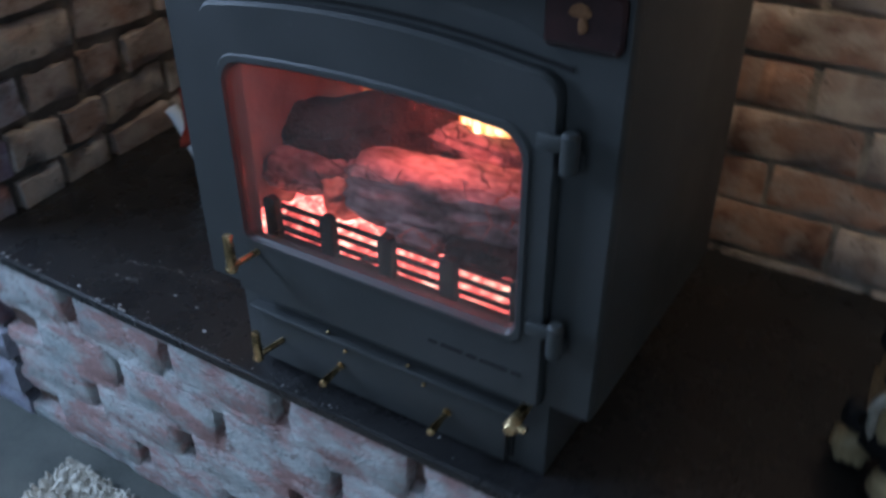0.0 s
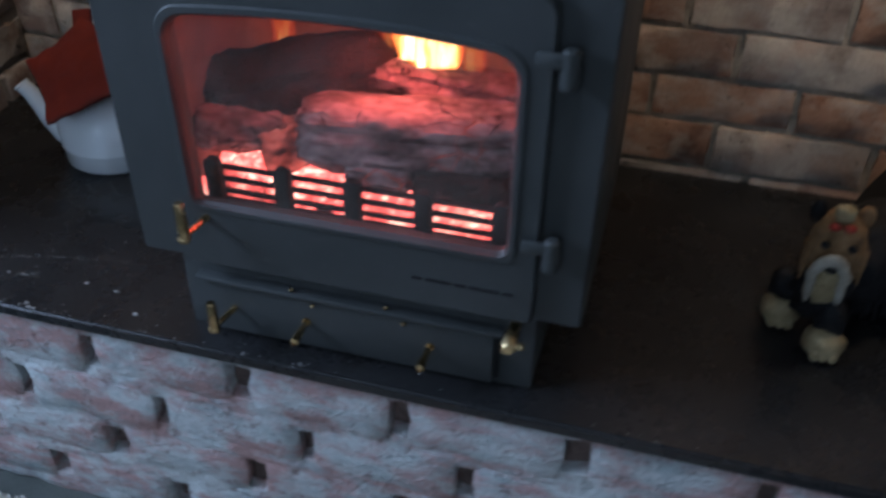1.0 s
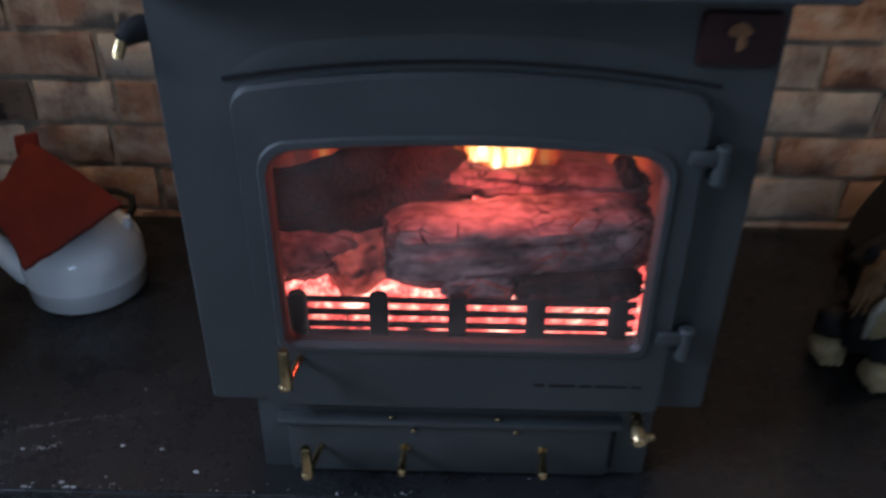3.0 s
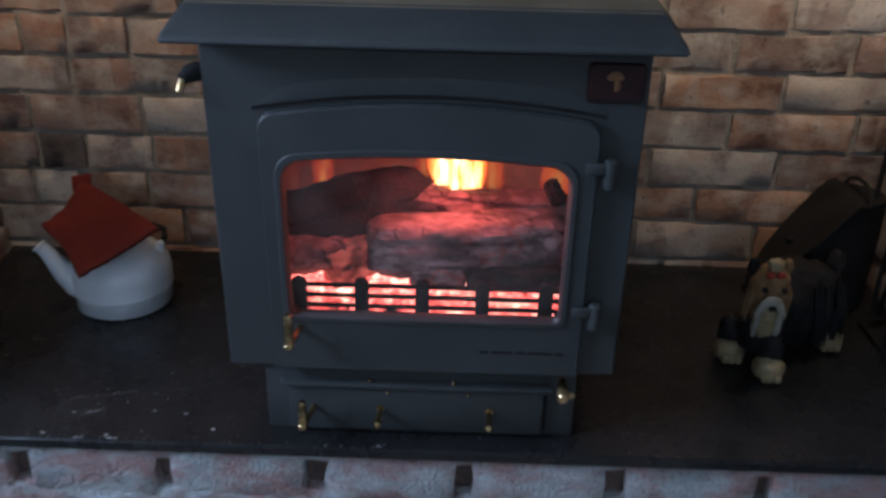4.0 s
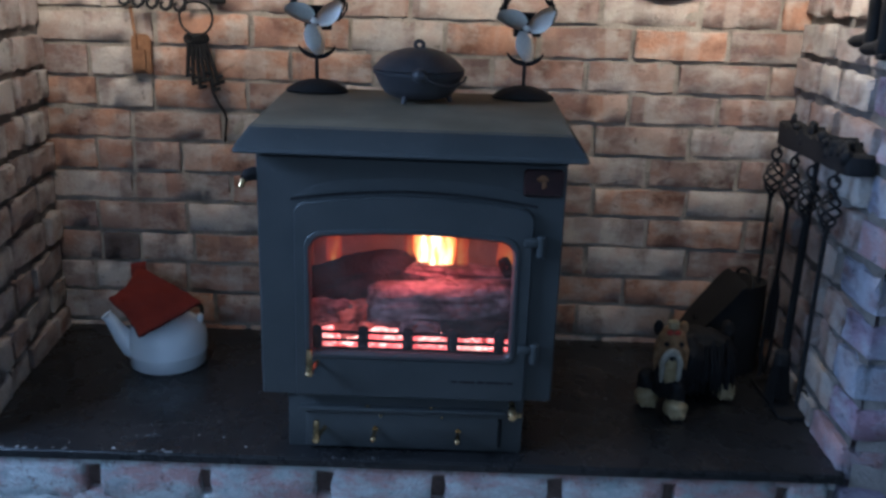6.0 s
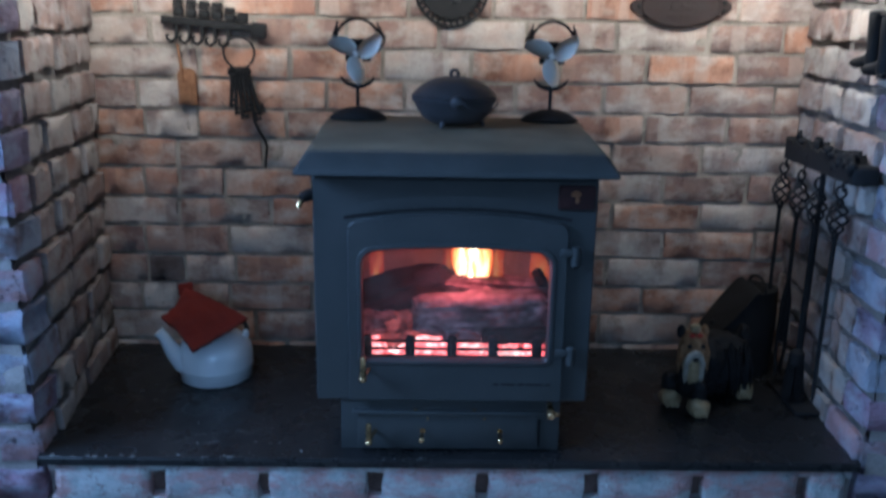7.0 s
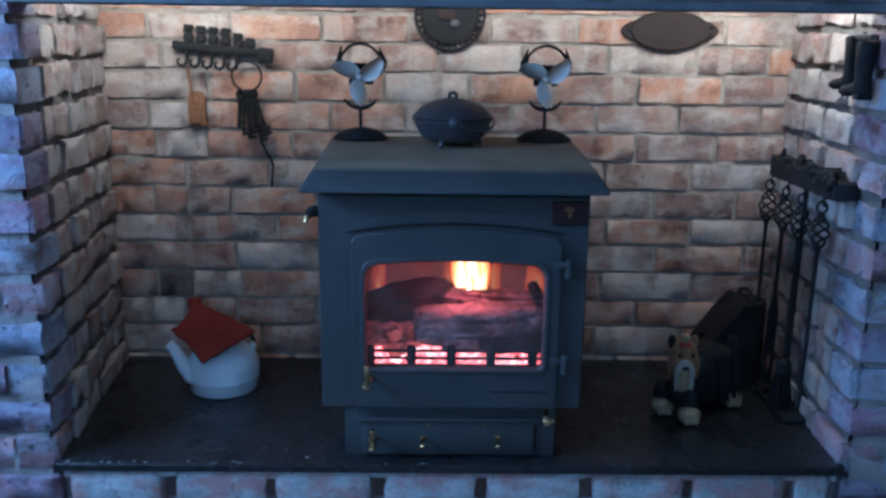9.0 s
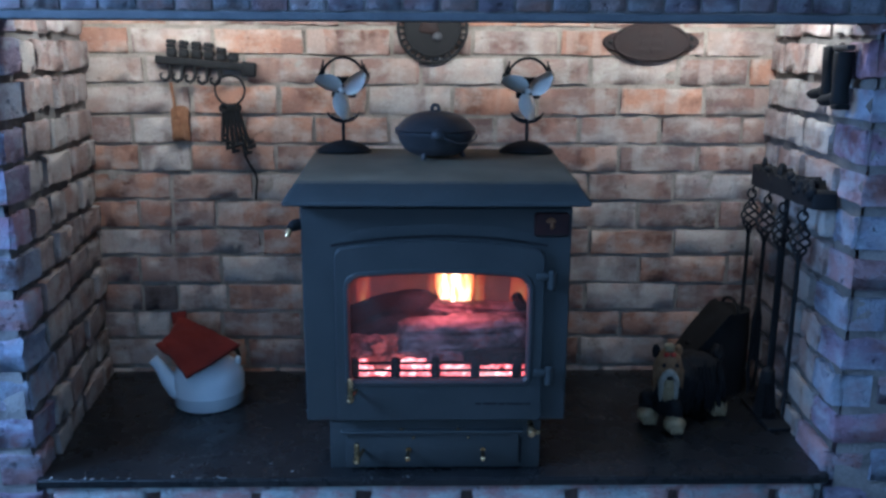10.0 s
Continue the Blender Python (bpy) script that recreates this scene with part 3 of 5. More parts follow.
bmesh.ops.recalc_face_normals(bm, faces=bm.faces)
smooth(part("brow", bm, STOVE, stove))
# black strip along the arch, painting in the shade of the door's gap
bm = bmesh.new()
rows = [[bm.verts.new((x, y, zz)) for y, zz in ((-0.0004, z - 0.004), (-0.002, z - 0.004), (-0.002, z + 0.001), (-0.0004, z + 0.001))] for x, z in arch_lo]
for a, b in zip(rows, rows[1:]):
    for k in range(4):
        bm.faces.new((a[k], a[(k + 1) % 4], b[(k + 1) % 4], b[k]))
bm.faces.new(rows[0])
bm.faces.new(rows[-1])
bmesh.ops.recalc_face_normals(bm, faces=bm.faces)
part("door_seal", bm, IRON, stove, "dark strip for the shaded gap above the door")
# cast script that can't be made out
for x, w in ((0.087, 0.012), (0.104, 0.030), (0.139, 0.014), (0.157, 0.036), (0.197, 0.012)):
    part("script_bar", boxed(x, x + w, -0.0172, -0.0155, 0.1795, 0.1832, 0.0005, 1), IRON, door, "raised dark bar of cast lettering")


def handle(parent, x, z0, z1, y, r=0.0075, lean=0.0):
    """Brass lever: an upright rod that stands off the door on a short peg, with a collar."""
    bm = bmesh.new()
    top = (x + lean, y, z1)
    tube(bm, [(x, y, z0), (x + lean * 0.1, y, z0 + 0.004), (x + lean * 0.9, y, z1 - 0.003), top], [r * 0.9, r * 1.05, r * 0.9, r * 0.7], 14)
    ob = smooth(part("handle", bm, BRASS, parent, "worn brass lever handle"))
    bm = bmesh.new()
    zc = z0 + 0.010
    tube(bm, [(x + 0.003, y + 0.004, zc), (x + 0.012, -0.004, zc + 0.004)], [r * 0.62, r * 0.62], 12)
    smooth(part("peg", bm, BRASS, ob))
    bm = bmesh.new()
    ball(bm, (x - 0.001, y, z0 + 0.004), (r * 1.25, r * 1.25, r * 0.95), 2)
    smooth(part("collar", bm, BRASS, ob))
    return ob


handle(door, -0.186, 0.202, 0.257, -0.054, 0.007)
handle(ash_door, -0.176, 0.052, 0.100, -0.042, 0.0068)
# latch knob and the pins of the air slides, which stand straight out
bm = tube(bmesh.new(), [(0.213, 0.006, 0.128), (0.212, -0.018, 0.124), (0.211, -0.038, 0.120), (0.211, -0.043, 0.119)], [0.006, 0.0075, 0.010, 0.007], 14)
latch = smooth(part("latch_knob", bm, BRASS, stove, "worn brass latch knob"))
smooth(part("cross_stub", tube(bmesh.new(), [(0.214, -0.034, 0.120), (0.229, -0.033, 0.121)], [0.0055, 0.0045], 12), BRASS, latch))
for x in (-0.062, 0.106):
    bm = tube(bmesh.new(), [(x, -0.004, 0.0655), (x - 0.001, -0.020, 0.0635), (x - 0.002, -0.036, 0.061), (x - 0.002, -0.041, 0.0603), (x - 0.002, -0.044, 0.060)], [0.0036, 0.0042, 0.0058, 0.0062, 0.0035], 12)
    knob = smooth(part("air_knob", bm, BRASS, stove, "small brass pin of the air slide"))
    smooth(part("flange", tube(bmesh.new(), [(x, -0.0065, 0.0656), (x, -0.0042, 0.0658)], [0.006, 0.0065], 12), BRASS, knob))

# hinges: an arm of the door and a round knuckle on a boss of the frame
for z in (0.248, 0.466):
    bm = boxed(0.214, 0.244, -0.0245, -0.0165, z - 0.001, z + 0.017, 0.004)
    tube(bm, [(0.2475, -0.018, z - 0.022), (0.2475, -0.018, z - 0.019), (0.2475, -0.018, z + 0.018), (0.2475, -0.018, z + 0.021)], [0.0065, 0.0092, 0.0092, 0.0065], 14)
    hinge = smooth(part("hinge", bm, STOVE, stove, "cast hinge knuckle"))
    smooth(part("hinge_boss", boxed(0.240, 0.257, -0.010, -0.001, z - 0.021, z - 0.003, 0.003), STOVE, hinge))

# badge
bm = solid_plate(bmesh.new(), outline(0.208, 0.283, 0.559, 0.611, 0.0, 0.008, 0.008), -0.008, -0.0005, 0.003)
badge = smooth(part("badge", bm, BADGE, stove, "dark red enamelled badge with a gilt mark"))
bm = bmesh.new()
ball(bm, (0.243, -0.0085, 0.594), (0.010, 0.0022, 0.006), 2, 0.5, 200)
ball(bm, (0.246, -0.0085, 0.583), (0.005, 0.0022, 0.009), 2, 0.5, 200)
smooth(part("gilt_mark", bm, RUST, badge, "small worn gilt mark"))
part("lower_rim", boxed(0.212, 0.279, -0.0102, -0.0078, 0.562, 0.565, 0.001, 1), BRONZE, badge)

# canopy: sloped skirt and a top plate
bm = bmesh.new()
LOW = [(-0.320, -0.066, 0.634), (0.320, -0.066, 0.634), (0.320, 0.415, 0.634), (-0.320, 0.415, 0.634)]
RIM = [(-0.319, -0.065, 0.641), (0.319, -0.065, 0.641), (0.319, 0.415, 0.641), (-0.319, 0.415, 0.641)]
UP = [(-0.294, -0.022, 0.679), (0.294, -0.022, 0.679), (0.300, 0.405, 0.700), (-0.300, 0.405, 0.700)]
loops = [[bm.verts.new(p) for p in q] for q in (LOW, RIM, UP)]
for a, b in zip(loops, loops[1:]):
    for i in range(4):
        bm.faces.new((a[i], a[(i + 1) % 4], b[(i + 1) % 4], b[i]))
bm.faces.new(loops[0][::-1])
bm.faces.new(loops[2])
bmesh.ops.recalc_face_normals(bm, faces=bm.faces)
bmesh.ops.bevel(bm, geom=bm.edges[:], offset=0.004, segments=3, affect="EDGES")
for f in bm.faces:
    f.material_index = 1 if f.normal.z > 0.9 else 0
smooth(part("canopy", bm, [STOVE, STOVE_TOP], stove, "sloped canopy with a dusty top, paler for the warm light"))
bm = boxed(-SW - 0.001, SW + 0.001, -0.004, DEPTH, ZT + 0.001, 0.6335, 0.002)
smooth(part("neck", bm, STOVE, stove))

# damper lever on the side
bm = bmesh.new()
tube(bm, [(-0.286, 0.014, 0.581), (-0.297, 0.011, 0.582), (-0.306, 0.004, 0.580), (-0.312, -0.004, 0.575)], [0.012, 0.013, 0.012, 0.008], 12)
lever = smooth(part("damper_lever", bm, IRON, stove))
smooth(part("lever_tip", tube(bmesh.new(), [(-0.312, -0.0045, 0.575), (-0.314, -0.008, 0.568), (-0.316, -0.012, 0.560)], [0.005, 0.006, 0.005], 12), BRASS, lever, "brass tip"))

# firebox lining
bm = boxed(-0.235, 0.245, 0.330, 0.350, 0.160, 0.600)
lining = part("firebox_back", bm, FIREBRICK, stove, "sooty firebrick lining")
part("firebox_side", boxed(-0.255, -0.235, 0.020, 0.350, 0.160, 0.600), FIREBRICK, stove)
part("firebox_side", boxed(0.245, 0.265, 0.020, 0.350, 0.160, 0.600), FIREBRICK, stove)
part("firebox_floor", boxed(-0.235, 0.245, 0.020, 0.330, 0.160, 0.185), FIREBRICK, stove)
part("baffle", boxed(-0.235, 0.245, 0.090, 0.330, 0.535, 0.550), IRON, stove)

# log guard
guard = part("log_guard", boxed(-0.200, 0.208, 0.024, 0.040, 0.204, 0.214, 0.002), IRON, stove, "cast iron log guard with rounded posts")
for x in (-0.184, -0.091, -0.001, 0.088, 0.182):
    pts = outline(x - 0.0105, x + 0.0105, 0.204, 0.262, 0.012, 0.002, 0.008)
    smooth(part("guard_post", solid_plate(bmesh.new(), pts, 0.020, 0.034, 0.003), IRON, guard))
for z in (0.222, 0.2395, 0.257):
    part("guard_bar", boxed(-0.196, 0.204, 0.0345, 0.0425, z - 0.0028, z + 0.0028, 0.001, 1), IRON, guard)

# ---- the fire ----
bm = bmesh.new()
rng = random.Random(5)
base = []
NX, NY = 56, 30
for j in range(NY + 1):
    row = []
    for i in range(NX + 1):
        x, y = -0.230 + 0.470 * i / NX, 0.046 + 0.28 * j / NY
        h = 0.215 + 0.030 * noise.noise(Vector((x * 30, y * 30, 2))) + 0.012 * noise.noise(Vector((x * 90, y * 90, 5))) + 0.05 * max(0, y - 0.06) + 0.012 * math.exp(-((x + 0.150) / 0.06) ** 2 - ((y - 0.110) / 0.05) ** 2)
        row.append(bm.verts.new((x, y, max(0.190, h))))
    base.append(row)
for j in range(NY):
    for i in range(NX):
        bm.faces.new((base[j][i], base[j][i + 1], base[j + 1][i + 1], base[j + 1][i]))
foot = [bm.verts.new((v.co.x, v.co.y, 0.186)) for v in base[0]]
for i in range(NX):
    bm.faces.new((foot[i], foot[i + 1], base[0][i + 1], base[0][i]))
tagged(part("ember_bed", bm, EMBER), "bed of glowing pink-red embers in the firebox", "embers", kind="stuff")


def log(name, label, a, b, r, mat, seed, flat=1.0, facets=20, chip=0.16, square=0.0):
    """A burnt log between two points: uneven section, split end faces, bark ridges."""
    bm = bmesh.new()
    a, b = Vector(a), Vector(b)
    d = (b - a).normalized()
    side = d.cross(Vector((0, 0, 1))).normalized()
    up = side.cross(d)
    n, rings = 22, []
    for i in range(n + 1):
        p = a.lerp(b, i / n)
        ring = []
        for k in range(facets * 2):
            t = k * math.tau / (facets * 2)
            q = Vector((math.cos(t) * 2.2, math.sin(t) * 2.2, i * 0.22 + seed * 9))
            box_in = 0.93 / (math.cos(t) ** 4 + math.sin(t) ** 4) ** 0.25
            e = 1 + square * (box_in - 1) + chip * noise.noise(q) + 0.10 * noise.noise(q * 3.1) + 0.05 * noise.noise(Vector((q.x * 6, q.y * 6, q.z)))
            for k0, (mid, cut) in enumerate(((0.35, 0.16), (3.35, 0.13), (2.6, 0.20), (5.6, 0.15))):
                off = (t - mid - 0.25 * noise.noise(Vector((i * 0.12, seed, k0)))) % math.tau
                e -= cut * math.exp(-(min(off, math.tau - off) / 0.13) ** 2)
            e *= (0.72, 0.90, 0.97)[min(i, n - i)] if min(i, n - i) < 3 else 1.0
            ring.append(bm.verts.new(p + r * e * (math.cos(t) * side + flat * math.sin(t) * up) + d * 0.012 * noise.noise(q * 2) * (1 if i in (0, n) else 0)))
        rings.append(ring)
    m = facets * 2
    for u, v in zip(rings, rings[1:]):
        for k in range(m):
            bm.faces.new((u[k], u[(k + 1) % m], v[(k + 1) % m], v[k]))
    for ring, sgn in ((rings[0], -1), (rings[-1], 1)):
        c = bm.verts.new(sum((v.co for v in ring), Vector()) / m + d * sgn * 0.004)
        for k in range(m):
            bm.faces.new((ring[k], ring[(k + 1) % m], c))
    bmesh.ops.recalc_face_normals(bm, faces=bm.faces)
    return tagged(smooth(part(name, bm, mat), 35), label, "log", "logs in the fire")


log("burning_log", "thick burning log crusted with cracked grey ash, on the embers", (-0.083, 0.080, 0.302), (0.222, 0.128, 0.300), 0.047, CHAR, 1, 1.0, 20, 0.12, 0.9)
log("burning_log", "blackened log leaning at the back of the firebox", (-0.276, 0.158, 0.283), (0.004, 0.206, 0.338), 0.058, CHAR_DARK, 2, 0.95)
log("burning_log", "charred upper log with a pale cracked crust under the flames", (-0.030, 0.185, 0.346), (0.226, 0.176, 0.334), 0.034, CHAR, 3, 0.62, 20, 0.16, 0.6)
log("burning_log", "small charred log end at the side of the fire", (-0.240, 0.092, 0.275), (-0.128, 0.128, 0.268), 0.033, CHAR, 4, 0.9)
log("glowing_chunk", "dull pink glowing chunk of a burnt-through log", (-0.150, 0.098, 0.248), (-0.074, 0.150, 0.266), 0.034, EMBER_DIM, 12, 1.05, 12, 0.3, 0.3)
for k, (a, b, r) in enumerate((((-0.016, 0.056, 0.266), (0.062, 0.060, 0.262), 0.017), ((0.066, 0.064, 0.262), (0.212, 0.074, 0.262), 0.021), ((0.188, 0.160, 0.384), (0.206, 0.150, 0.352), 0.014))):
    log("charcoal_piece", "piece of charcoal fallen against the guard", a, b, r, CHAR if k == 0 else CHAR_DARK, 7 + k, 0.9, 8, 0.3, 0.5)


def flame(at, height, width, lean, seed, label, material=FLAME):
    """A tongue of flame: a flattened, twisted teardrop that ends in a tip."""
    bm = bmesh.new()
    n, m, rings = 18, 14, []
    for i in range(n + 1):
        u = i / n
        w = width * (math.sin(math.pi * min(1, 0.22 + 0.78 * u)) ** 0.8) * (1 - 0.55 * u) + 0.001
        cx = at[0] + lean * u * u + 0.35 * width * noise.noise(Vector((u * 3, seed, 0)))
        ring = []
        for k in range(m):
            t = k * math.tau / m
            e = 1 + 0.35 * noise.noise(Vector((math.cos(t) * 1.5, u * 4, seed + math.sin(t))))
            ring.append(bm.verts.new((cx + w * e * math.cos(t), at[1] + 0.35 * w * e * math.sin(t), at[2] + height * u)))
        rings.append(ring)
    for a, b in zip(rings, rings[1:]):
        for k in range(m):
            bm.faces.new((a[k], a[(k + 1) % m], b[(k + 1) % m], b[k]))
    bm.faces.new(rings[0][::-1])
    bm.faces.new(rings[-1])
    return tagged(smooth(part("flame", bm, material), 80), label, "flame", "flames in the stove")


flame((0.024, 0.186, 0.340), 0.150, 0.027, -0.008, 1, "bright yellow flame rising behind the upper log")
flame((0.046, 0.176, 0.336), 0.185, 0.030, 0.004, 2, "tall bright yellow flame rising behind the upper log")
flame((0.068, 0.184, 0.338), 0.140, 0.026, 0.022, 6, "bright yellow flame rising behind the upper log")
flame((0.100, 0.190, 0.342), 0.115, 0.022, 0.022, 3, "thin orange flame rising behind the upper log", FLAME_THIN)
flame((-0.006, 0.196, 0.346), 0.110, 0.018, -0.010, 7, "thin orange flame rising behind the upper log", FLAME_THIN)
flame((-0.178, 0.240, 0.312), 0.150, 0.024, 0.022, 4, "thin red flame behind the blackened log", FLAME_THIN)
flame((0.214, 0.200, 0.300), 0.170, 0.030, -0.050, 5, "thin orange flame at the side of the firebox", FLAME_THIN)

# ---- things on the stove ----
def canopy_height(y):
    return 0.679 + 0.021 * (y + 0.022) / 0.427 + 0.0008


fan = thing("stove_fan", "stove fan with steel blades and black fins on stove top", "fan", (-0.2255, 0.345, canopy_height(0.345)), "stove fans")
bm = bmesh.new()
lathe(bm, [(0, 0), (0.066, 0), (0.069, 0.003), (0.062, 0.010), (0.045, 0.020), (0.022, 0.027), (0.008, 0.029), (0, 0.029)], (0, 0, 0), 32, 0.62)
smooth(part("base", bm, IRON, fan), 60)
smooth(part("stem", tube(bmesh.new(), [(0, 0, 0.027), (0, 0, 0.135)], 0.0042, 12), IRON, fan))
arc = [(0.041 * math.sin(a), 0.004, 0.106 - 0.030 * math.cos(a)) for a in [radians(-75 + 150 * i / 20) for i in range(21)]]
smooth(part("yoke", tube(bmesh.new(), arc, [0.0015 + 0.0045 * math.sin(math.pi * i / 20) for i in range(21)], 10), IRON, fan), 60)
smooth(part("motor", tube(bmesh.new(), [(0, -0.022, 0.151), (0, -0.018, 0.151), (0, 0.016, 0.151), (0, 0.020, 0.151)], [0.010, 0.014, 0.014, 0.010], 18), IRON, fan))
block = smooth(part("heat_sink", boxed(-0.030, 0.030, 0.020, 0.030, 0.131, 0.183, 0.003), IRON, fan, "black cooling block"))
for side in (-1, 1):
    for k in range(4):
        pts = []
        for i in range(9):
            u = i / 8
            pts.append((side * (0.028 + 0.020 * math.sin(u * 2.0) + k * 0.0045), 0.010 + 0.010 * k, 0.150 + 0.072 * u - 0.010 * k * u))
        bm = bmesh.new()
        rows = [[bm.verts.new((x + dx, y + dy, z)) for dx, dy in ((-0.0022, -0.005), (0.0022, -0.005), (0.0022, 0.005), (-0.0022, 0.005))] for x, y, z in pts]
        for a, b in zip(rows, rows[1:]):
            for q in range(4):
                bm.faces.new((a[q], a[(q + 1) % 4], b[(q + 1) % 4], b[q]))
        bm.faces.new(rows[0][::-1])
        bm.faces.new(rows[-1])
        part("fin", bm, IRON, block)
ring = [(0.050 * math.cos(a), 0.012, 0.179 + 0.050 * math.sin(a)) for a in [radians(-20 + 220 * i / 28) for i in range(29)]]
smooth(part("guard_ring", tube(bmesh.new(), ring, 0.0034, 8), IRON, fan), 60)
hub = smooth(part("hub", tube(bmesh.new(), [(0, -0.032, 0.151), (0, -0.030, 0.151), (0, -0.023, 0.151)], [0.004, 0.008, 0.008], 16), STEEL, fan))
for k in range(3):
    bm = bmesh.new()
    rows = []
    for i in range(9):
        u = i / 8
        r = 0.007 + 0.062 * u
        w = 0.004 + 0.0165 * math.sin(math.pi * min(1.0, 0.15 + 0.80 * u)) ** 0.9
        cells = []
        for j in range(5):
            v = j / 4 - 0.5
            lag = 0.35 * u
            x, z = r * math.cos(lag) - 2 * w * v * math.sin(lag), r * math.sin(lag) + 2 * w * v * math.cos(lag)
            cells.append((x, -0.027 + 0.016 * v + 0.003 * (2 * v) ** 2, z))
        rows.append(cells)
    turn = math.radians(138 + 120 * k)

    def spun(p, dy):
        return (p[0] * math.cos(turn) - p[2] * math.sin(turn), p[1] + dy, 0.151 + p[0] * math.sin(turn) + p[2] * math.cos(turn))

    lay1 = [[bm.verts.new(spun(p, 0)) for p in r] for r in rows]
    lay2 = [[bm.verts.new(spun(p, 0.0009)) for p in r] for r in rows]
    for i in range(8):
        for j in range(4):
            bm.faces.new((lay1[i][j], lay1[i][j + 1], lay1[i + 1][j + 1], lay1[i + 1][j]))
            bm.faces.new((lay2[i][j], lay2[i + 1][j], lay2[i + 1][j + 1], lay2[i][j + 1]))
    edge1 = lay1[0] + [r[-1] for r in lay1[1:]] + lay1[-1][-2::-1] + [r[0] for r in lay1[-2:0:-1]]
    edge2 = lay2[0] + [r[-1] for r in lay2[1:]] + lay2[-1][-2::-1] + [r[0] for r in lay2[-2:0:-1]]
    for i in range(len(edge1)):
        j = (i + 1) % len(edge1)
        bm.faces.new((edge1[i], edge1[j], edge2[j], edge2[i]))
    bmesh.ops.recalc_face_normals(bm, faces=bm.faces)
    smooth(part("blade", bm, STEEL, hub, "bright steel fan blade"), 60)
copy_thing(fan, pose(0.228, 0.345, canopy_height(0.345), 0, 0, -6))

PY = 0.275
pot = thing("iron_pot", "small black cast iron pot with domed lid on stove top", "pot", (0.0, PY, canopy_height(PY)))
bm = bmesh.new()
lathe(bm, [(0, 0.008), (0.052, 0.008), (0.068, 0.016), (0.080, 0.034), (0.087, 0.050), (0.092, 0.056), (0.092, 0.060), (0.084, 0.060), (0.078, 0.050), (0.06, 0.024), (0, 0.020)], (0, 0, 0), 40)
smooth(part("bowl", bm, IRON_GREY, pot), 50)
for k in range(3):
    a = radians(90 + 120 * k + 35)
    smooth(part("foot", tube(bmesh.new(), [(0.058 * math.cos(a), 0.058 * math.sin(a), 0.014), (0.066 * math.cos(a), 0.066 * math.sin(a), 0.0)], [0.007, 0.005], 10), IRON_GREY, pot))
bm = bmesh.new()
lathe(bm, [(0.0, 0.058), (0.090, 0.0605), (0.093, 0.064), (0.088, 0.070), (0.072, 0.086), (0.050, 0.098), (0.024, 0.104), (0, 0.105)], (0, 0, 0), 40)
lid = smooth(part("lid", bm, IRON_GREY, pot, "domed iron lid"), 50)
loop = [(0.008 * math.cos(a), 0, 0.110 + 0.008 * math.sin(a)) for a in [math.tau * i / 20 for i in range(20)]]
smooth(part("lid_loop", tube(bmesh.new(), loop, 0.0042, 10, closed=True), IRON_GREY, lid), 60)
bm = bmesh.new()
ball(bm, (0.004, -0.090, 0.058), (0.015, 0.010, 0.014), 2)
lug = smooth(part("lug", bm, IRON_GREY, pot))
pot.matrix_world = pose(0.0, PY, canopy_height(PY)) @ Matrix.Diagonal((1.05, 1.05, 1.05, 1))
smooth(part("bail_handle", tube(bmesh.new(), [(0.010, -0.098, 0.064), (0.022, -0.098, 0.050), (0.045, -0.086, 0.040), (0.072, -0.064, 0.038), (0.091, -0.02, 0.044), (0.094, 0.0, 0.05)], 0.0028, 8), IRON_GREY, pot, "thin wire bail lying against the pot"))

# ---- things on the hearth ----
H = HEARTH + 0.0006
kettle = thing("enamel_kettle", "white enamel kettle with curved spout on the granite hearth", "kettle", (-0.607, 0.396, H))
bm = bmesh.new()
lathe(bm, [(0, 0.0), (0.082, 0.0), (0.087, 0.004), (0.088, 0.030), (0.0905, 0.034), (0.0905, 0.037), (0.089, 0.041), (0.091, 0.060), (0.087, 0.080), (0.074, 0.099), (0.052, 0.112), (0.040, 0.115), (0.040, 0.117), (0, 0.117)], (0, 0, 0), 48)
smooth(part("body", bm, ENAMEL, kettle), 50)
bm = bmesh.new()
SP = [(-0.056, -0.022, 0.040), (-0.076, -0.031, 0.052), (-0.091, -0.039, 0.074), (-0.102, -0.045, 0.098), (-0.111, -0.050, 0.118), (-0.119, -0.054, 0.130)]
tube(bm, SP, [0.034, 0.028, 0.021, 0.016, 0.0135, 0.0125], 20, cap=False)
spout = smooth(part("spout", bm, ENAMEL, kettle), 60)
smooth(part("spout_lip", tube(bmesh.new(), [(-0.1193 + 0.0125 * math.cos(a) * 0.72, -0.0542 + 0.0125 * math.sin(a), 0.1303 + 0.0125 * math.cos(a) * 0.6) for a in [math.tau * i / 22 for i in range(22)]], 0.0022, 8, closed=True), ENAMEL, spout))
bm = bmesh.new()
lathe(bm, [(0, 0.1175), (0.038, 0.1175), (0.039, 0.120), (0.028, 0.126), (0.010, 0.129), (0.008, 0.136), (0.013, 0.144), (0.009, 0.150), (0, 0.152)], (0, 0, 0), 32)
smooth(part("lid", bm, ENAMEL, kettle), 50)
bm = bmesh.new()
tube(bm, [(-0.064, 0.030, 0.096), (-0.070, 0.060, 0.100), (-0.060, 0.088, 0.104), (-0.030, 0.102, 0.106), (0.0, 0.105, 0.106), (0.030, 0.102, 0.106), (0.056, 0.088, 0.104), (0.066, 0.060, 0.100), (0.062, 0.030, 0.096)], 0.0055, 12)
smooth(part("handle", bm, IRON, kettle, "black carrying handle folded back"), 60)
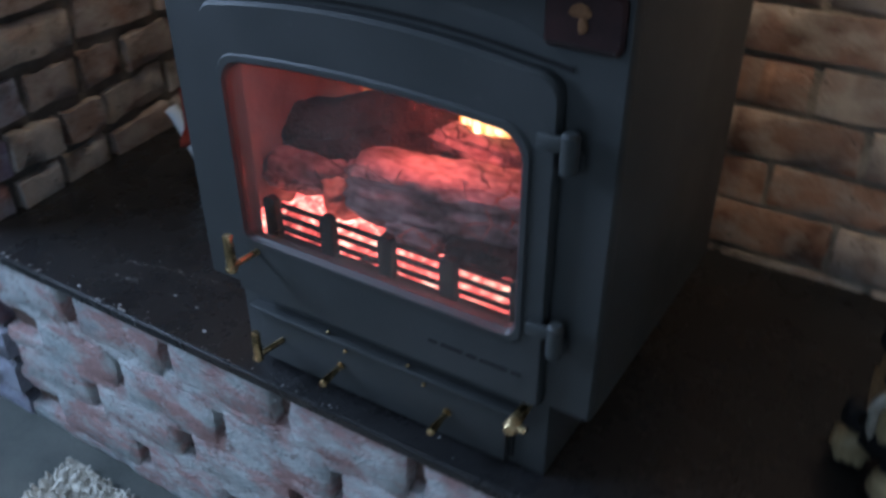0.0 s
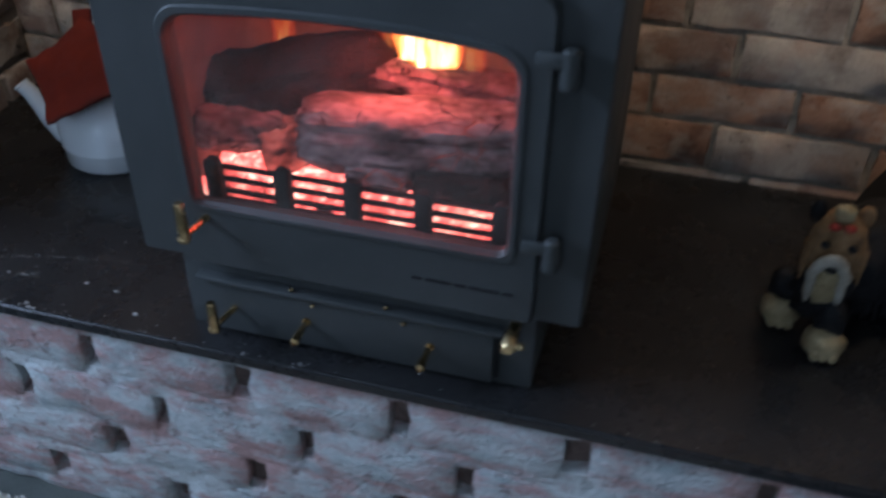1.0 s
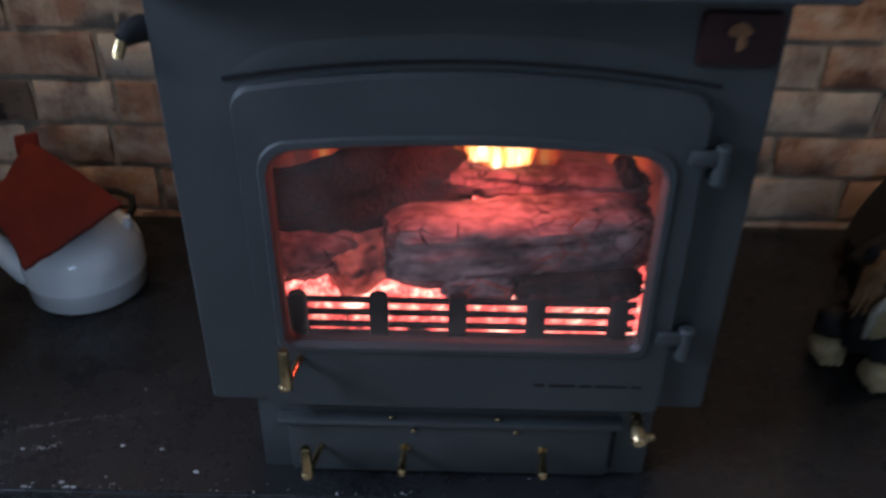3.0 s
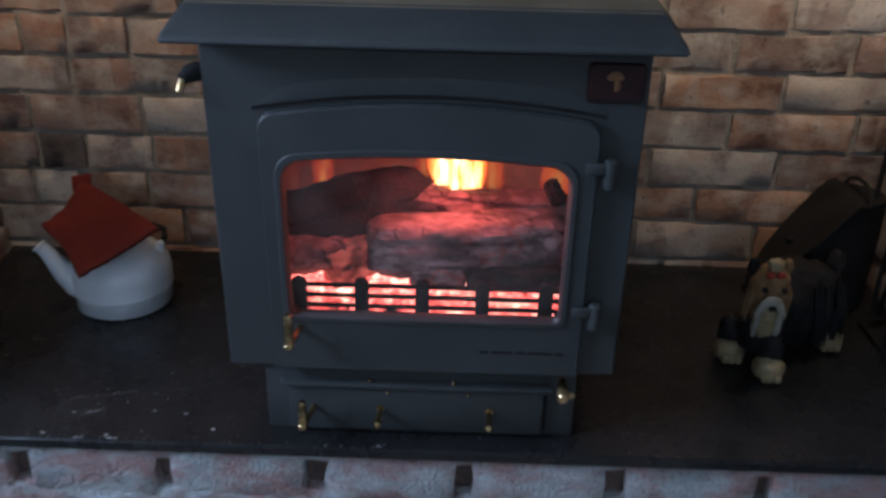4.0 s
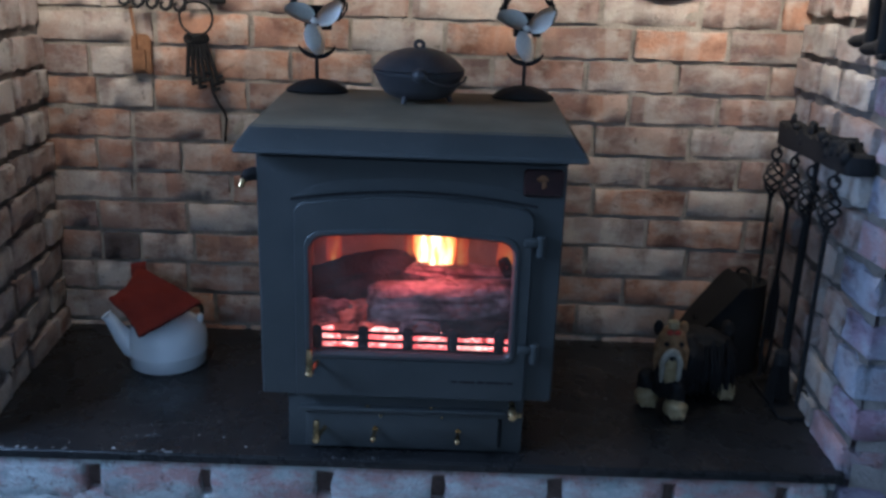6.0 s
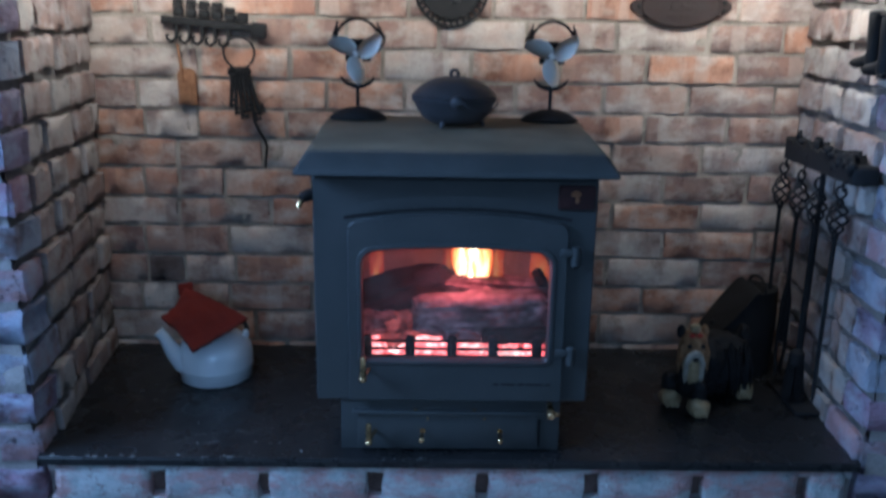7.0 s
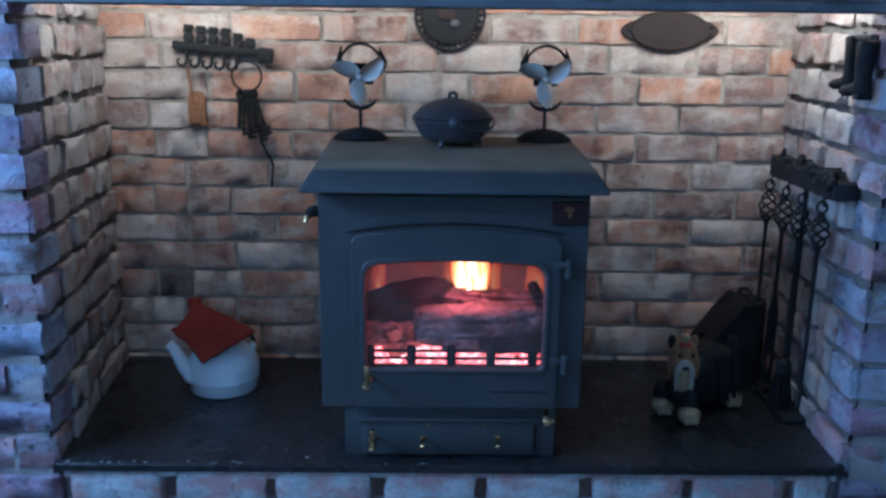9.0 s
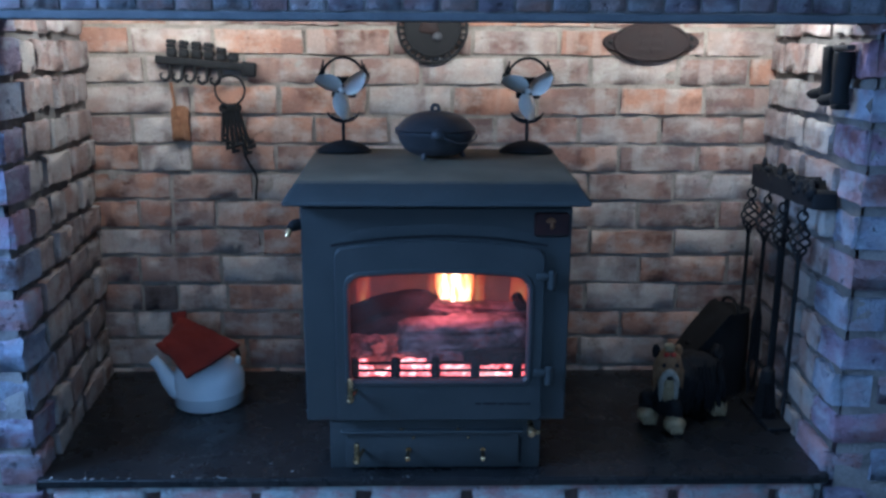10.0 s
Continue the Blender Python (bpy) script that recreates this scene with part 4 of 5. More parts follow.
for x, y in ((0.074, 0.012), (-0.064, 0.032)):
    bm = tube(bmesh.new(), [(x * 0.93, y, 0.092), (x, y, 0.104), (x * 1.01, y, 0.114)], [0.009, 0.0085, 0.006], 12)
    smooth(part("ear", bm, ENAMEL, kettle, "small enamelled ear for the handle"), 60)
kettle.matrix_world = pose(-0.607, 0.396, H) @ Matrix.Diagonal((1.05, 1.05, 1.08, 1))


def cloth_pad():
    """A square quilted pad lying on the kettle's lid, one corner sagging over the front."""
    corner = {"t": Vector((-0.098, 0.104, 0.204)), "r": Vector((0.090, -0.028, 0.168)), "b": Vector((-0.020, -0.134, 0.122)), "l": Vector((-0.122, -0.030, 0.172))}
    n, rows = 18, []
    for j in range(n + 1):
        row = []
        for i in range(n + 1):
            u, v = i / n, j / n
            p = corner["t"] * (1 - u) * (1 - v) + corner["r"] * u * (1 - v) + corner["l"] * (1 - u) * v + corner["b"] * u * v
            swell = 16 * u * v * (1 - u) * (1 - v)
            p = p + Vector((0.0, -0.004, 0.010)) * swell + Vector((0, -0.3, 1)) * (0.007 * noise.noise(Vector((u * 4, v * 4, 1))) + 0.003 * noise.noise(Vector((u * 11, v * 11, 4))))
            p = p + (corner["b"] - corner["t"]) * (0.10 * math.sin(math.pi * v) * (1 - u) ** 4 - 0.02 * math.sin(math.pi * u) * (1 - v) ** 4) + Vector((0.012, 0, -0.004)) * math.sin(math.pi * u) * v ** 4
            row.append(p)
        rows.append(row)
    return n, rows


n, rows = cloth_pad()
pad = thing("cloth_pad", "rust-red quilted cloth pad lying over the kettle's lid", "pot holder", (-0.607, 0.396, H))
bm = bmesh.new()
out = Vector((0.05, -0.25, 0.95)).normalized() * 0.005
a = [[bm.verts.new(p + out) for p in r] for r in rows]
b = [[bm.verts.new(p - out) for p in r] for r in rows]
for i in range(n):
    for j in range(n):
        bm.faces.new((a[i][j], a[i][j + 1], a[i + 1][j + 1], a[i + 1][j]))
        bm.faces.new((b[i][j], b[i + 1][j], b[i + 1][j + 1], b[i][j + 1]))
bmesh.ops.recalc_face_normals(bm, faces=bm.faces)
smooth(part("cloth", bm, CLOTH, pad), 60)
rim = rows[0] + [r[-1] for r in rows[1:]] + rows[-1][-2::-1] + [r[0] for r in rows[-2:0:-1]]
bm = boxed(-0.022, 0.018, -0.004, 0.004, -0.016, 0.014, 0.003)
for v in bm.verts:
    v.co = Vector((v.co.x - 0.096 - 0.10 * v.co.z, v.co.y + 0.102 + 0.35 * v.co.z, v.co.z + 0.206 + 0.18 * v.co.x))
smooth(part("tab", bm, CLOTH, pad, "folded hanging tab"), 60)
smooth(part("binding", tube(bmesh.new(), rim, 0.0050, 8, closed=True), CLOTH_EDGE, pad, "dark edging"), 60)


def terrier():
    """A small glazed long-haired terrier that stands with its head towards the room."""
    bm = bmesh.new()
    tan, dark, pale, red, honey = 0, 1, 2, 3, 4
    ball(bm, (0.690, 0.350, 0.092), (0.092, 0.050, 0.056), 4, 0.14, 60, dark)
    ball(bm, (0.640, 0.300, 0.094), (0.050, 0.050, 0.062), 4, 0.14, 60, dark)
    ball(bm, (0.598, 0.256, 0.150), (0.033, 0.034, 0.046), 4, 0.15, 70, tan)
    # long hair that falls from the head, strand by strand
    hair = random.Random(4)
    for k in range(46):
        t = hair.uniform(-1, 1)
        x = 0.598 + 0.036 * t
        y = 0.256 - 0.026 * math.sqrt(max(0.0, 1 - t * t)) + hair.uniform(-0.004, 0.012)
        top, low = 0.180 - 0.02 * t * t, hair.uniform(0.082, 0.118) + 0.02 * (1 - abs(t))
        tube(bm, [(x * 0.35 + 0.598 * 0.65, y + 0.012, top), (x, y, (top + low) / 2 + 0.012), (x + 0.004 * t, y + 0.004, low)], [0.004, 0.0055, 0.0015], 6)
    for s in (-1, 1):
        ball(bm, (0.598 + s * 0.028, 0.268, 0.184), (0.011, 0.006, 0.018), 2, 0.1, 60, dark if s < 0 else tan)
    # pale moustache that hangs on both sides of the chin
    for k in range(15):
        t = -1 + 2 * k / 14
        ball(bm, (0.590 + 0.021 * t, 0.212 - 0.004 * (1 - abs(t)), 0.150 - 0.026 * abs(t) ** 2.2), (0.0065, 0.007, 0.010), 2, 0.15, 80, pale)
    for s in (-1, 1):
        ball(bm, (0.590 + s * 0.0190, 0.214, 0.108), (0.0062, 0.008, 0.030), 3, 0.25, 90, pale)
    ball(bm, (0.590, 0.217, 0.104), (0.017, 0.008, 0.032), 3, 0.3, 90, honey)
    ball(bm, (0.590, 0.207, 0.139), (0.008, 0.006, 0.0065), 2, 0, 1, dark)
    for s in (-1, 1):
        ball(bm, (0.594 + s * 0.016, 0.220, 0.165), (0.0055, 0.005, 0.0055), 2, 0, 1, dark)
    # bow and top knot
    for s in (-1, 1):
        ball(bm, (0.594 + s * 0.008, 0.228, 0.188), (0.008, 0.005, 0.006), 2, 0.2, 60, red)
    ball(bm, (0.595, 0.240, 0.202), (0.011, 0.011, 0.014), 3, 0.4, 110, honey)
    # chest and legs
    ball(bm, (0.594, 0.245, 0.072), (0.036, 0.032, 0.042), 3, 0.35, 90, dark)
    for x, y in ((0.606, 0.205), (0.553, 0.262), (0.748, 0.312), (0.762, 0.370)):
        ball(bm, (x + 0.003, y + 0.014, 0.048), (0.021, 0.022, 0.036), 3, 0.3, 90, dark)
        ball(bm, (x, y, 0.021), (0.0275, 0.027, 0.0215), 3, 0.16, 90, honey)
        for s in (-1, 0, 1):
            ball(bm, (x + s * 0.011, y - 0.018, 0.013), (0.008, 0.009, 0.010), 2, 0.1, 90, honey)
    # coat that hangs to the feet on both flanks, lock by lock
    for k in range(130):
        u, s = hair.random(), hair.choice((-1, 1))
        x, y = 0.630 + 0.130 * u, 0.315 + 0.030 * u + s * (0.044 + hair.uniform(-0.008, 0.008))
        first = len(bm.faces)
        sway = hair.uniform(-0.014, 0.014)
        tube(bm, [(x, y - s * 0.020, hair.uniform(0.105, 0.135)), (x + 0.5 * sway, y, 0.080), (x + sway, y + s * 0.004, hair.uniform(0.014, 0.036))], [0.003, 0.0056, 0.0015], 6)
        bm.faces.ensure_lookup_table()
        for face in bm.faces[first:]:
            face.material_index = dark
    # tail
    ball(bm, (0.772, 0.378, 0.125), (0.016, 0.014, 0.030), 3, 0.3, 80, dark)
    for v in bm.verts:
        z = v.co.z * 1.13
        v.co = Vector((v.co.x - 0.006 - 0.08 * z, v.co.y - 0.020 - 0.22 * max(0.0, z - 0.03) * max(0.0, min(1.0, (0.40 - v.co.y) / 0.12)), z + H - 0.0005))
    ob = smooth(part("dog_figurine", bm, [FUR_TAN, FUR_DARK, FUR_PALE, RED_GLAZE, FUR_HONEY]), 60)
    return tagged(ob, "slate and tan glazed terrier figurine with red bow on hearth", "figurine")


terrier()

scuttle = thing("coal_scuttle", "matt black lidded coal scuttle standing by the fire tools", "coal scuttle", (0.768, 0.478, H))


def scuttle_height(x):
    return min(0.236, max(0.055, 0.055 + (x + 0.108) * 1.30))


bm = bmesh.new()
seg, cols = 48, []
for k in range(seg):
    a = math.tau * k / seg
    c, d = math.cos(a), math.sin(a)
    col = []
    for u in (0.0, 0.04, 0.35, 0.7, 1.0):
        r = 0.84 + 0.16 * math.sin(math.pi * min(1.0, 0.2 + 0.5 * u))
        col.append((0.112 * r * c, 0.074 * r * d, scuttle_height(0.112 * c) * u))
    cols.append([bm.verts.new(p) for p in col])
for k in range(seg):
    a, b = cols[k], cols[(k + 1) % seg]
    for q in range(len(a) - 1):
        bm.faces.new((a[q], b[q], b[q + 1], a[q + 1]))
bm.faces.new([c[0] for c in cols][::-1])
# the body's mouth, closed strip by strip across
half = seg // 2
for k in range(half):
    quad = [cols[k][-1], cols[k + 1][-1], cols[(-k - 1) % seg][-1], cols[-k % seg][-1]]
    quad = list(dict.fromkeys(quad))
    if len(quad) > 2:
        bm.faces.new(quad)
bmesh.ops.recalc_face_normals(bm, faces=bm.faces)
smooth(part("bucket", bm, IRON, scuttle), 40)
bm = bmesh.new()
rows = []
for i in range(13):
    x = -0.112 + 0.150 * i / 12
    w = 0.077 * math.sqrt(max(0.04, 1 - (x / 0.116) ** 2))
    z = scuttle_height(x) + 0.002
    rows.append([bm.verts.new(p) for p in ((x, -w, z), (x, w, z), (x, w, z + 0.005), (x, -w, z + 0.005))])
for a, b in zip(rows, rows[1:]):
    for k in range(4):
        bm.faces.new((a[k], a[(k + 1) % 4], b[(k + 1) % 4], b[k]))
bm.faces.new(rows[0])
bm.faces.new(rows[-1])
bmesh.ops.recalc_face_normals(bm, faces=bm.faces)
lid = smooth(part("lid", bm, IRON, scuttle, "sloping black lid"), 40)
smooth(part("lid_knob", ball(bmesh.new(), (-0.055, 0.0, scuttle_height(-0.055) + 0.011), (0.008, 0.008, 0.008), 2), IRON, lid))
hoop = [(0.055 + 0.004 * math.sin(a), 0.060 * math.cos(a), 0.232 + 0.030 * math.sin(a)) for a in [math.pi * i / 20 for i in range(21)]]
smooth(part("handle", tube(bmesh.new(), hoop, 0.004, 10), IRON, scuttle), 60)

# fire tools on a stand along the cheek
TX = 0.872
stand = thing("fire_tool_stand", "black wrought iron stand for fire tools on the hearth", "tool stand", (TX, 0.285, H))
smooth(part("base", boxed(-0.035, 0.035, -0.10, 0.10, 0.0, 0.012, 0.004), IRON, stand))
smooth(part("post", tube(bmesh.new(), [(0, 0, 0.011), (0, 0, 0.60)], 0.006, 12), IRON, stand))
# cast back plate with a ragged, leafy upper edge
edge = [(-0.215 + 0.375 * i / 48, 0.634 + 0.006 * math.sin(i * 0.7) + 0.022 * noise.noise(Vector((i * 0.33, 3, 1))) + 0.016 * noise.noise(Vector((i * 1.3, 9, 1))) - 0.010 * (i < 5)) for i in range(49)]
foot = [(y, 0.588 + 0.006 * noise.noise(Vector((y * 60, 1, 8)))) for y, z in reversed(edge)]
bm = solid_plate(bmesh.new(), edge + foot, -0.040, 0.012, 0.004)
for v in bm.verts:
    v.co = Vector((v.co.y + 0.006, v.co.x, v.co.z))
leaf = random.Random(31)
for k in range(34):
    y = leaf.uniform(-0.205, 0.155)
    ball(bm, (leaf.uniform(-0.036, -0.004), y, leaf.uniform(0.612, 0.650)), (leaf.uniform(0.006, 0.011), leaf.uniform(0.008, 0.016), leaf.uniform(0.007, 0.014)), 2, 0.5, 90)
bmesh.ops.recalc_face_normals(bm, faces=bm.faces)
smooth(part("scroll_rack", bm, IRON, stand, "ragged cast top rail with leafy bosses"), 50)
for k in range(4):
    y = (-0.141, -0.033, 0.068, 0.176)[k]
    smooth(part("hook", tube(bmesh.new(), [(-0.002, y, 0.596), (-0.012, y, 0.586), (-0.020, y, 0.575), (-0.018, y, 0.564), (-0.010, y, 0.562)], 0.0032, 8), IRON, stand))


def fire_tool(name, label, y, tip):
    """A hanging tool: loop, basket-twist grip and a square rod; tip adds the working end."""
    x = TX - 0.0215
    t = thing(name, label, "fire tool", (x, y, H), "fire tools on the stand", (y * 700) % 50 - 25)
    loop = [(0.011 * math.cos(a), 0, 0.560 + 0.013 * math.sin(a)) for a in [math.tau * i / 20 for i in range(20)]]
    smooth(part("loop", tube(bmesh.new(), loop, 0.003, 8, closed=True), IRON, t), 60)
    for k in range(4):
        pts = []
        for i in range(21):
            u = i / 20
            a = math.tau * (0.25 * k + 0.9 * u)
            r = 0.003 + 0.019 * math.sin(math.pi * u)
            pts.append((r * math.cos(a), r * math.sin(a), 0.545 - 0.085 * u))
        smooth(part("basket_strand", tube(bmesh.new(), pts, 0.0032, 7), IRON, t), 60)
    smooth(part("collar", ball(bmesh.new(), (0, 0, 0.458), (0.008, 0.008, 0.007), 2), IRON, t))
    smooth(part("rod", tube(bmesh.new(), [(0, 0, 0.456), (0, 0, 0.13)], 0.0052, 8), IRON, t))
    tip(t)
    return t


def poker_tip(t):
    smooth(part("point", tube(bmesh.new(), [(0, 0, 0.131), (0, 0, 0.075), (0, 0, 0.050)], [0.0052, 0.0045, 0.001], 8), IRON, t))
    smooth(part("barb", tube(bmesh.new(), [(0, 0, 0.10), (0.012, 0, 0.098), (0.020, 0, 0.086)], [0.004, 0.0035, 0.001], 8), IRON, t))


def brush_tip(t):
    smooth(part("ferrule", tube(bmesh.new(), [(0, 0, 0.150), (0, 0, 0.140), (0, 0, 0.112)], [0.007, 0.017, 0.019], 16), IRON, t))
    bm = bmesh.new()
    r2 = random.Random(3)
    for k in range(90):
        a, r = r2.uniform(0, math.tau), 0.017 * math.sqrt(r2.random())
        tube(bm, [(r * math.cos(a), r * math.sin(a), 0.114), (1.8 * r * math.cos(a), 1.8 * r * math.sin(a), r2.uniform(0.018, 0.03))], [0.0016, 0.0009], 4)
    tagged(part("bristles", bm, IRON, t, "dark bristles"), kind="stuff")


def tongs_tip(t):
    for s in (-1, 1):
        smooth(part("jaw", tube(bmesh.new(), [(0, 0, 0.30), (s * 0.012, 0, 0.24), (s * 0.014, 0, 0.10), (s * 0.006, 0, 0.045), (s * 0.012, 0, 0.035)], [0.004, 0.0045, 0.0045, 0.005, 0.003], 8), IRON, t), 60)


fire_tool("poker", "black iron poker with a twisted basket grip", 0.461, poker_tip)
fire_tool("fire_tongs", "black iron tongs with a twisted basket grip", 0.353, tongs_tip)
fire_tool("poker", "black iron poker with a twisted basket grip", 0.144, poker_tip)
fire_tool("fire_brush", "black hearth brush with a twisted basket grip", 0.252, brush_tip)

# ---- things on the brick ----
WALL = BACK - 0.004
rack = thing("key_rack", "black cast iron key rack with little figures on brick wall", "key rack", (-0.622, WALL, 0.905), turn=0)
rack.matrix_world = pose(-0.622, WALL, 0.905, 0, 5.0, 0)
smooth(part("rail", boxed(-0.132, 0.132, -0.020, 0.0, -0.011, 0.011, 0.004), IRON, rack))
smooth(part("rail_end", boxed(0.100, 0.140, -0.022, -0.001, -0.024, 0.016, 0.006), IRON, rack))
for k in range(6):
    x, low = -0.090 + 0.0335 * k, 0.010 * max(0, k - 3)
    bm = boxed(x - 0.0135, x + 0.0135, -0.014, -0.004, 0.012, 0.034 - 0.5 * low, 0.004)
    box(bm, x - 0.0155, x + 0.0095, -0.013, -0.005, 0.0345 - 0.5 * low, 0.044 - low, 0.003)
    box(bm, x - 0.0145, x + 0.0125, -0.014, -0.004, 0.0445 - low, 0.057 - low, 0.004)
    smooth(part("figure", bm, IRON, rack, "small upright cast figure"))
    if k == 5:
        break
    hook = [(x - 0.004, -0.012, -0.011), (x, -0.016, -0.032), (x - 0.001, -0.022, -0.046), (x - 0.010, -0.028, -0.053), (x - 0.020, -0.030, -0.048), (x - 0.022, -0.030, -0.038), (x - 0.016, -0.030, -0.034)]
    smooth(part("hook", tube(bmesh.new(), hook, [0.006, 0.0055, 0.005, 0.0048, 0.004, 0.0035, 0.004], 10), IRON, rack, "curled hook"), 60)

bundle = thing("key_ring", "ring of old iron keys hanging from the rack", "key ring", (-0.553, WALL - 0.030, 0.835))
loop = [(0.040 * math.cos(a), 0.003 * math.sin(2 * a), 0.040 * math.sin(a)) for a in [math.tau * i / 40 for i in range(40)]]
smooth(part("ring", tube(bmesh.new(), loop, 0.0032, 8, closed=True), IRON, bundle), 60)
for k in range(6):
    a = radians(-5 + 4.2 * k)
    y = -0.010 + 0.004 * k
    length = (0.100, 0.120, 0.130, 0.112, 0.140, 0.125)[k]
    x0 = -0.016 + 0.0058 * k

    def at(d, side=0.0):
        return (x0 + d * math.sin(a) + side * math.cos(a), y, -0.040 - d * math.cos(a) + side * math.sin(a))

    bow = [at(0.008 + 0.010 * math.sin(t), 0.010 * math.cos(t)) for t in [math.tau * i / 14 for i in range(14)]]
    bm = tube(bmesh.new(), bow, 0.0036, 7, closed=True)
    tube(bm, [at(0.018), at(length)], 0.0052, 8)
    for d in (0.006, 0.020):
        tube(bm, [at(length - d), at(length - d, 0.016)], 0.0048, 6)
    smooth(part("key", bm, IRON, bundle), 60)

# thin black tube added for the dark line on the wall below the keys
cord = [(0.018, 0.0, -0.060), (0.024, 0.006, -0.130), (0.030, 0.014, -0.180), (0.041, 0.020, -0.206), (0.054, 0.022, -0.228), (0.059, 0.022, -0.246), (0.054, 0.023, -0.285), (0.053, 0.023, -0.305)]
smooth(part("cord", tube(bmesh.new(), cord, 0.0032, 7), IRON, bundle, "thin dark line trailing down the wall"), 60)

old_key = thing("rusty_key", "large rusty key with a wooden tag hanging from the rack", "key", (-0.708, WALL - 0.022, 0.855))
smooth(part("shank", tube(bmesh.new(), [(-0.004, -0.004, 0.0), (0.0, 0, -0.050), (0.004, 0, -0.140)], 0.004, 8), RUST, old_key))
smooth(part("bit", boxed(-0.006, 0.024, -0.004, 0.002, -0.150, -0.100, 0.003), RUST, old_key))
bm = solid_plate(bmesh.new(), outline(-0.012, 0.036, -0.158, -0.066, 0.004, 0.004, 0.016), 0.004, 0.011, 0.002)
smooth(part("tag", bm, RUST, old_key, "thin rust-brown tag"))

plaque = thing("round_plaque", "round black cast iron plaque with pierced rim on brick", "plaque", (-0.004, WALL, 1.003))
bm = bmesh.new()
for r in (0.074, 0.093):
    tube(bm, [(r * math.cos(a), -0.008, r * math.sin(a)) for a in [math.tau * i / 60 for i in range(60)]], 0.0042, 8, closed=True)
smooth(part("rim", bm, IRON, plaque), 60)
for k in range(32):
    a = math.tau * k / 32
    smooth(part("rim_bar", tube(bmesh.new(), [(0.075 * math.cos(a), -0.008, 0.075 * math.sin(a)), (0.092 * math.cos(a), -0.008, 0.092 * math.sin(a))], 0.0036, 6), IRON, plaque))
disc = [(0.073 * math.cos(a), 0.073 * math.sin(a)) for a in [math.tau * i / 48 for i in range(48)]]
smooth(part("disc", solid_plate(bmesh.new(), disc, -0.010, -0.001, 0.003), IRON, plaque))
bm = bmesh.new()
ball(bm, (-0.008, -0.011, 0.006), (0.030, 0.006, 0.022), 3, 0.4, 60)
smooth(part("relief", bm, BRONZE, plaque, "worn brown relief"))
bm = bmesh.new()
ball(bm, (0.014, -0.012, -0.024), (0.014, 0.005, 0.012), 3, 0.3, 60)
smooth(part("relief", bm, IRON_GREY, plaque))

sign = thing("oval_sign", "oval brown cast sign with two lugs on brick wall", "sign", (0.592, WALL, 0.968))
pts = [(0.108 * math.cos(a), 0.054 * math.sin(a)) for a in [math.tau * i / 56 for i in range(56)]]
smooth(part("plate", solid_plate(bmesh.new(), pts, -0.014, -0.001, 0.004), BRONZE, sign))
for s in (-1, 1):
    lugp = [(s * 0.098 + 0.034 * math.cos(a) * (1 if s * math.cos(a) > 0 else 0.6), 0.026 * math.sin(a) * (1 - 0.25 * max(0, s * math.cos(a)))) for a in [math.tau * i / 28 for i in range(28)]]
    smooth(part("lug", solid_plate(bmesh.new(), lugp, -0.0115, -0.002, 0.003), BRONZE, sign))
    for z in ((-0.010, 0.010) if s > 0 else (0.0,)):
        smooth(part("bolt", ball(bmesh.new(), (s * 0.110, -0.0125, z), (0.006, 0.004, 0.006), 2), IRON, sign))
rimp = [(0.101 * math.cos(a), -0.0145, 0.0475 * math.sin(a)) for a in [math.tau * i / 56 for i in range(56)]]
smooth(part("raised_border", tube(bmesh.new(), rimp, 0.0022, 6, closed=True), BRONZE, sign), 60)
for z, spans in ((0.022, ((-0.034, 0.030), (0.004, 0.026))), (0.0, ((-0.028, 0.022), (0.0, 0.030))), (-0.022, ((-0.036, 0.028), (-0.002, 0.034)))):
    for x, w in spans:
        part("lettering_bar", boxed(x, x + w, -0.0170, -0.0135, z - 0.006, z + 0.006, 0.001, 1), BRONZE, sign, "raised bar of worn lettering")

boots = thing("iron_boots", "pair of black cast boots hanging on the rough brick", "ornament", (0.866, 0.085, 0.834))
boots.scale = (0.9, 0.9, 0.9)
for k, (dy, dx, dz) in enumerate(((0.030, 0.0, 0.012), (-0.042, -0.006, 0.0))):
    bm = bmesh.new()
    tube(bm, [(dx, dy, dz + 0.126), (dx, dy, dz + 0.122), (dx, dy + 0.001, dz + 0.080), (dx, dy + 0.003, dz + 0.040), (dx, dy + 0.002, dz + 0.012), (dx, dy, dz + 0.002)], [0.022, 0.0245, 0.0225, 0.019, 0.022, 0.019], 18)
    tube(bm, [(dx, dy + 0.004, dz + 0.020), (dx - 0.008, dy + 0.030, dz + 0.013), (dx - 0.014, dy + 0.058, dz + 0.009), (dx - 0.017, dy + 0.076, dz + 0.008)], [0.021, 0.015, 0.013, 0.006], 16)
    boot = smooth(part("boot", bm, IRON, boots), 60)
    bm = boxed(dx - 0.020, dx + 0.016, dy - 0.022, dy + 0.006, dz - 0.008, dz + 0.004, 0.003)
    smooth(part("heel", bm, IRON, boot))
smooth(part("strap", boxed(-0.012, 0.010, -0.062, 0.050, 0.128, 0.142, 0.004), IRON_GREY, boots, "grey hanging strap"))

